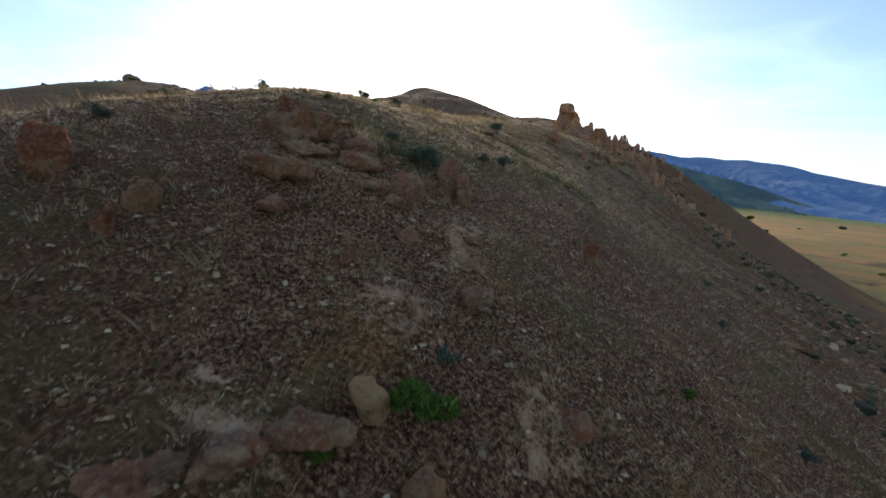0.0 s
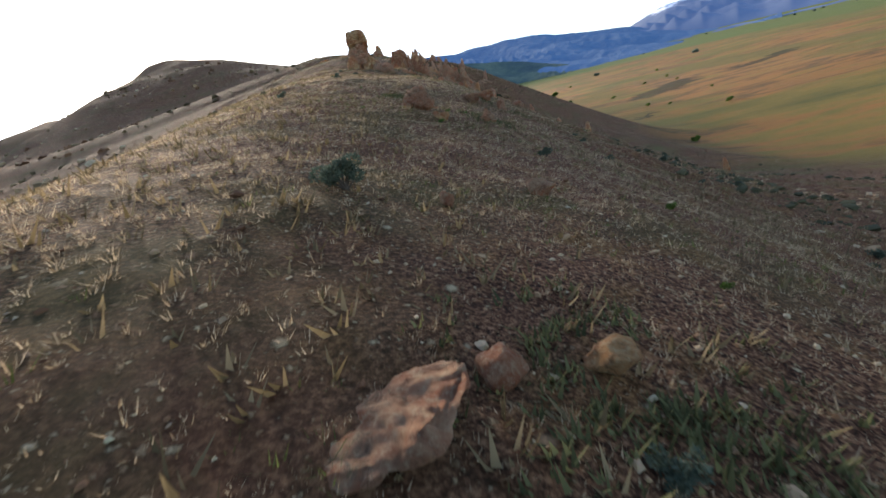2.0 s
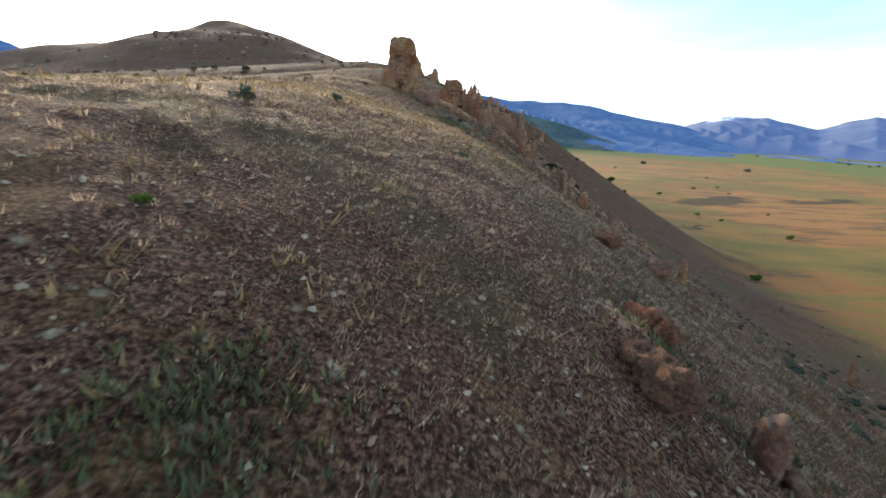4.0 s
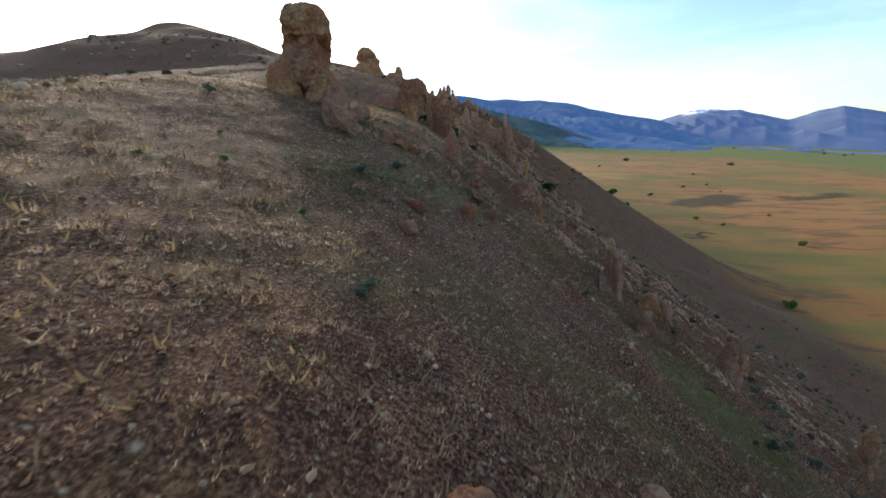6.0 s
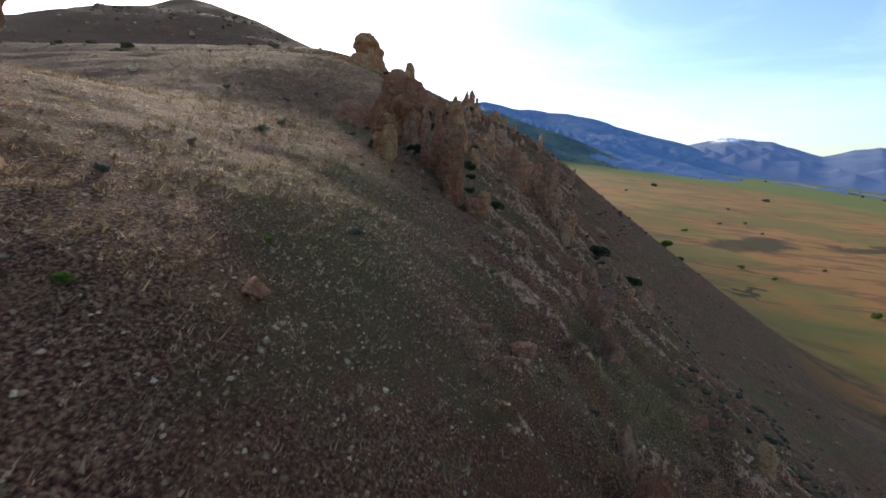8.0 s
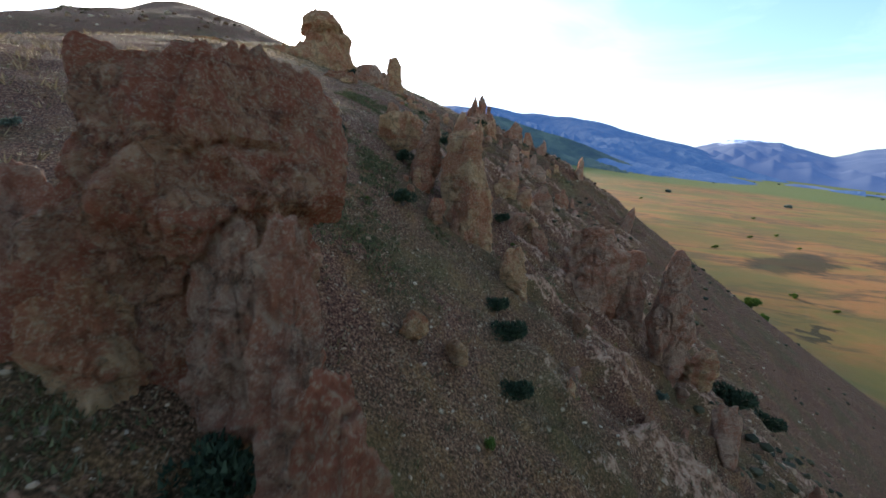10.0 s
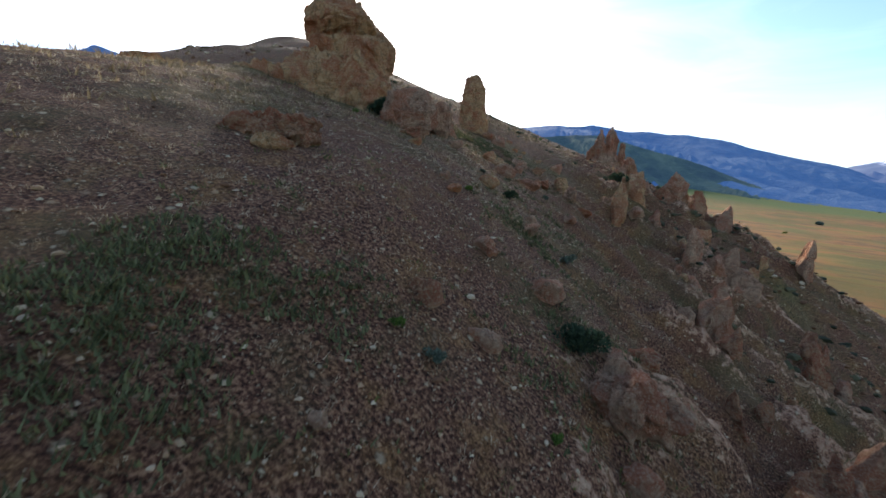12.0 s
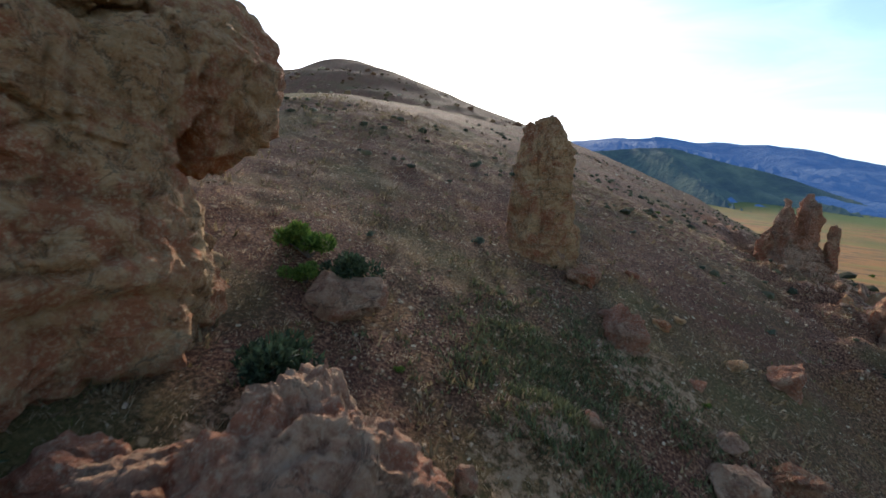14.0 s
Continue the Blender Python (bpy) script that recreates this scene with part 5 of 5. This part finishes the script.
hill_rocks("hillside_scrub", "dark low scrub over the far hillside", 1600, 433, DULL)

# ---------------------------------------------------------------- shrubs
def shrub_mesh(name, radius, height, leaves, size, material, seed, lobes=9):
    r = np.random.RandomState(seed)
    lobe = np.stack([r.normal(0, 0.42 * radius, lobes), r.normal(0, 0.42 * radius, lobes), r.uniform(0.35, 0.85, lobes) * height], -1)
    size_l = r.uniform(0.28, 0.5, lobes) * radius
    pick = r.randint(0, lobes, leaves)
    d = r.normal(size=(leaves, 3))
    d /= np.linalg.norm(d, axis=1)[:, None]
    p = lobe[pick] + d * (size_l[pick] * r.uniform(0.55, 1.05, leaves) ** 0.6)[:, None] * np.array([1, 1, 0.8])
    p[:, 2] = np.abs(p[:, 2]) + 0.03
    up = d * 0.6 + r.normal(size=(leaves, 3)) * 0.5 + np.array([0, 0, 0.5])
    up /= np.linalg.norm(up, axis=1)[:, None]
    side = np.cross(up, r.normal(size=(leaves, 3)))
    side /= np.linalg.norm(side, axis=1)[:, None]
    s_ = size * r.uniform(0.6, 1.5, leaves)[:, None]
    verts = np.stack([p - side * s_ * 0.3, p + up * s_ * 0.5 - side * s_ * 0.05, p + side * s_ * 0.3, p + up * s_ * 1.2], 1)
    verts = verts[:, [0, 2, 3]].reshape(-1, 3)
    return raw_mesh(name, verts, np.arange(len(verts)).reshape(-1, 3), material, smooth=False), lobe


def stem_mesh(name, lobe, material, thick):
    verts, faces = [], []
    for q in lobe:
        q = np.array(q)
        mid = q * np.array([0.45, 0.45, 0.5])
        ring = []
        for c, w in ((np.zeros(3), thick), (mid, thick * 0.7), (q, thick * 0.3)):
            base = len(verts)
            for k in range(4):
                verts.append(c + w * np.array([math.cos(k * 1.571), math.sin(k * 1.571), 0]))
            ring.append(base)
        for a_, b_ in zip(ring[:-1], ring[1:]):
            for k in range(4):
                faces.append([a_ + k, a_ + (k + 1) % 4, b_ + (k + 1) % 4, b_ + k])
    return raw_mesh(name, np.array(verts), faces, material)


BARK = plain_noise_material("grey_bark", [(0.3, (0.09, 0.07, 0.055)), (0.7, (0.20, 0.16, 0.13))], 20.0)
SAGE = leaf_material("sage_leaves", (0.045, 0.065, 0.045), (0.15, 0.175, 0.12), 0.25)
BRIGHT = leaf_material("fresh_leaves", (0.035, 0.075, 0.012), (0.16, 0.23, 0.04), 0.35)
DARKL = leaf_material("dark_leaves", (0.015, 0.026, 0.014), (0.06, 0.085, 0.04), 0.2)


def shrub(name, label, radius, height, leaves, size, material, seed):
    base = new(name)
    tagged(base, label, "shrub")
    me_, lobe = shrub_mesh("foliage", radius, height, leaves, size, material, seed)
    f_ = new("foliage", me_)
    f_.parent = base
    st = new("stem", stem_mesh("stem", lobe, BARK, 0.03 * radius / 0.4))
    st.parent = base
    return base


def plant(template, places, label=""):
    """Sets the template at the first place and copies of it at the others: x, y, scale and turn."""
    for k, (x, y, sc, turn) in enumerate(places):
        m = Matrix.Translation((x, y, float(ground_height(x, y)) - 0.03)) @ Matrix.Rotation(radians(turn), 4, "Z") @ Matrix.Scale(sc, 4)
        if k == 0:
            template.matrix_basis = m
        else:
            copy_thing(template, m)


def places_along(n, seed, near, lo, hi, y0=0, y1=205, skip=1.6):
    x, y, r = strewn(n, seed, near, y0, y1)
    return [(float(a), float(b), float(c), float(d)) for a, b, c, d in zip(x, y, r.uniform(lo, hi, n), r.uniform(0, 360, n))]


plant(shrub("sagebrush", "grey-green sagebrush clump on bare soil", 0.45, 0.6, 2600, 0.055, SAGE, 1),
      [(-6.25, 28.3, 0.85, 0), (-0.4, 35.6, 0.55, 60), (4.2, 40.9, 0.5, 10), (4.8, 45.0, 0.45, 40), (-4.1, 10.1, 1.05, 70), (-5.3, 10.8, 0.42, 20), (-6.5, 9.9, 0.42, 80)])
plant(shrub("green_shrub", "fresh green leafy shrub between boulders", 0.42, 0.55, 2600, 0.06, BRIGHT, 2),
      [(-1.6, 4.3, 0.85, 0), (-2.2, 3.2, 0.3, 60), (-6.3, 180.3, 1.7, 10), (-5.7, 179.4, 1.0, 120)])
plant(shrub("dark_shrub", "dark green shrub in the shade of the rocks", 0.42, 0.55, 2200, 0.06, DARKL, 3),
      [(8.8, 130.6, 1.4, 0), (2.2, 128.7, 1.0, 30), (6.6, 130.4, 0.7, 60), (7.0, 134.6, 0.7, 60), (6.9, 138.4, 0.7, 60), (7.1, 136.8, 0.9, 60), (0.3, 143.1, 0.6, 10), (8.5, 148.7, 0.7, 80),
       (-3.9, 176.5, 1.0, 10), (-4.7, 172.7, 1.2, 10), (-5.2, 173.5, 1.0, 40), (5.2, 159.4, 0.9, 20), (4.6, 150.8, 0.8, 20), (10.8, 190.0, 1.5, 0), (-4.9, 179.9, 1.0, 20), (2.9, 167.5, 0.5, 20),
       (3.4, 140.6, 0.8, 0), (3.0, 145.6, 0.8, 0), (26.0, 152.0, 2.2, 0), (34.0, 158.0, 2.0, 0)])
plant(shrub("weed_clump", "low yellow-green weed clump on the stony slope", 0.24, 0.25, 700, 0.045, BRIGHT, 4), places_along(70, 501, 6.0, 0.5, 1.2))
plant(shrub("low_sage", "small grey-green sage clump on the slope", 0.26, 0.28, 800, 0.05, SAGE, 5), places_along(90, 502, 8.0, 0.5, 1.3))
plant(shrub("valley_bush", "round green bush standing in the golden flats", 1.5, 1.6, 1500, 0.30, BRIGHT, 6),
      [(172, 376, 1.0, 0), (96, 170, 1.0, 40), (163, 238, 1.0, 20), (58, 193, 0.9, 0), (66, 200, 0.8, 60), (150, 290, 0.9, 70), (155, 276, 0.6, 0), (72, 216, 0.8, 30), (225, 420, 0.9, 0), (240, 395, 0.7, 0),
       (260, 440, 0.9, 50), (200, 300, 0.6, 20), (300, 520, 1.0, 60), (120, 330, 0.6, 0), (230, 600, 1.0, 20), (170, 520, 0.9, 90)])


def woods(name, label, n, seed, material):
    """Bushes and trees too far off to tell apart, along the edge of the flats."""
    r = np.random.RandomState(seed)
    az = np.radians(r.uniform(4, 60, n))
    dist = r.uniform(800, 2400, n)
    x, y = dist * np.sin(az), dist * np.cos(az)
    keep = fbm(x, y, 220, 3, seed) + r.uniform(-0.3, 0.3, n) > 0.3
    x, y = x[keep], y[keep]
    n = len(x)
    v, f = ico(2)
    size = r.uniform(1.2, 3.4, n)
    jit = 1 + r.uniform(-0.35, 0.35, (n, len(v), 1))
    p = v[None] * jit * size[:, None, None] * np.array([1.3, 1.3, 0.8])
    z = ground_height(x, y)
    verts = (p + np.stack([x, y, z + 0.5 * size], -1)[:, None, :]).reshape(-1, 3)
    faces = (f[None] + (np.arange(n) * len(v))[:, None, None]).reshape(-1, 3)
    return tagged(new(name, raw_mesh(name, verts, faces, material, smooth=False)), label, "woods", kind="stuff")


woods("far_woods", "dark green bushes scattered over the far flats", 260, 601, SAGE)
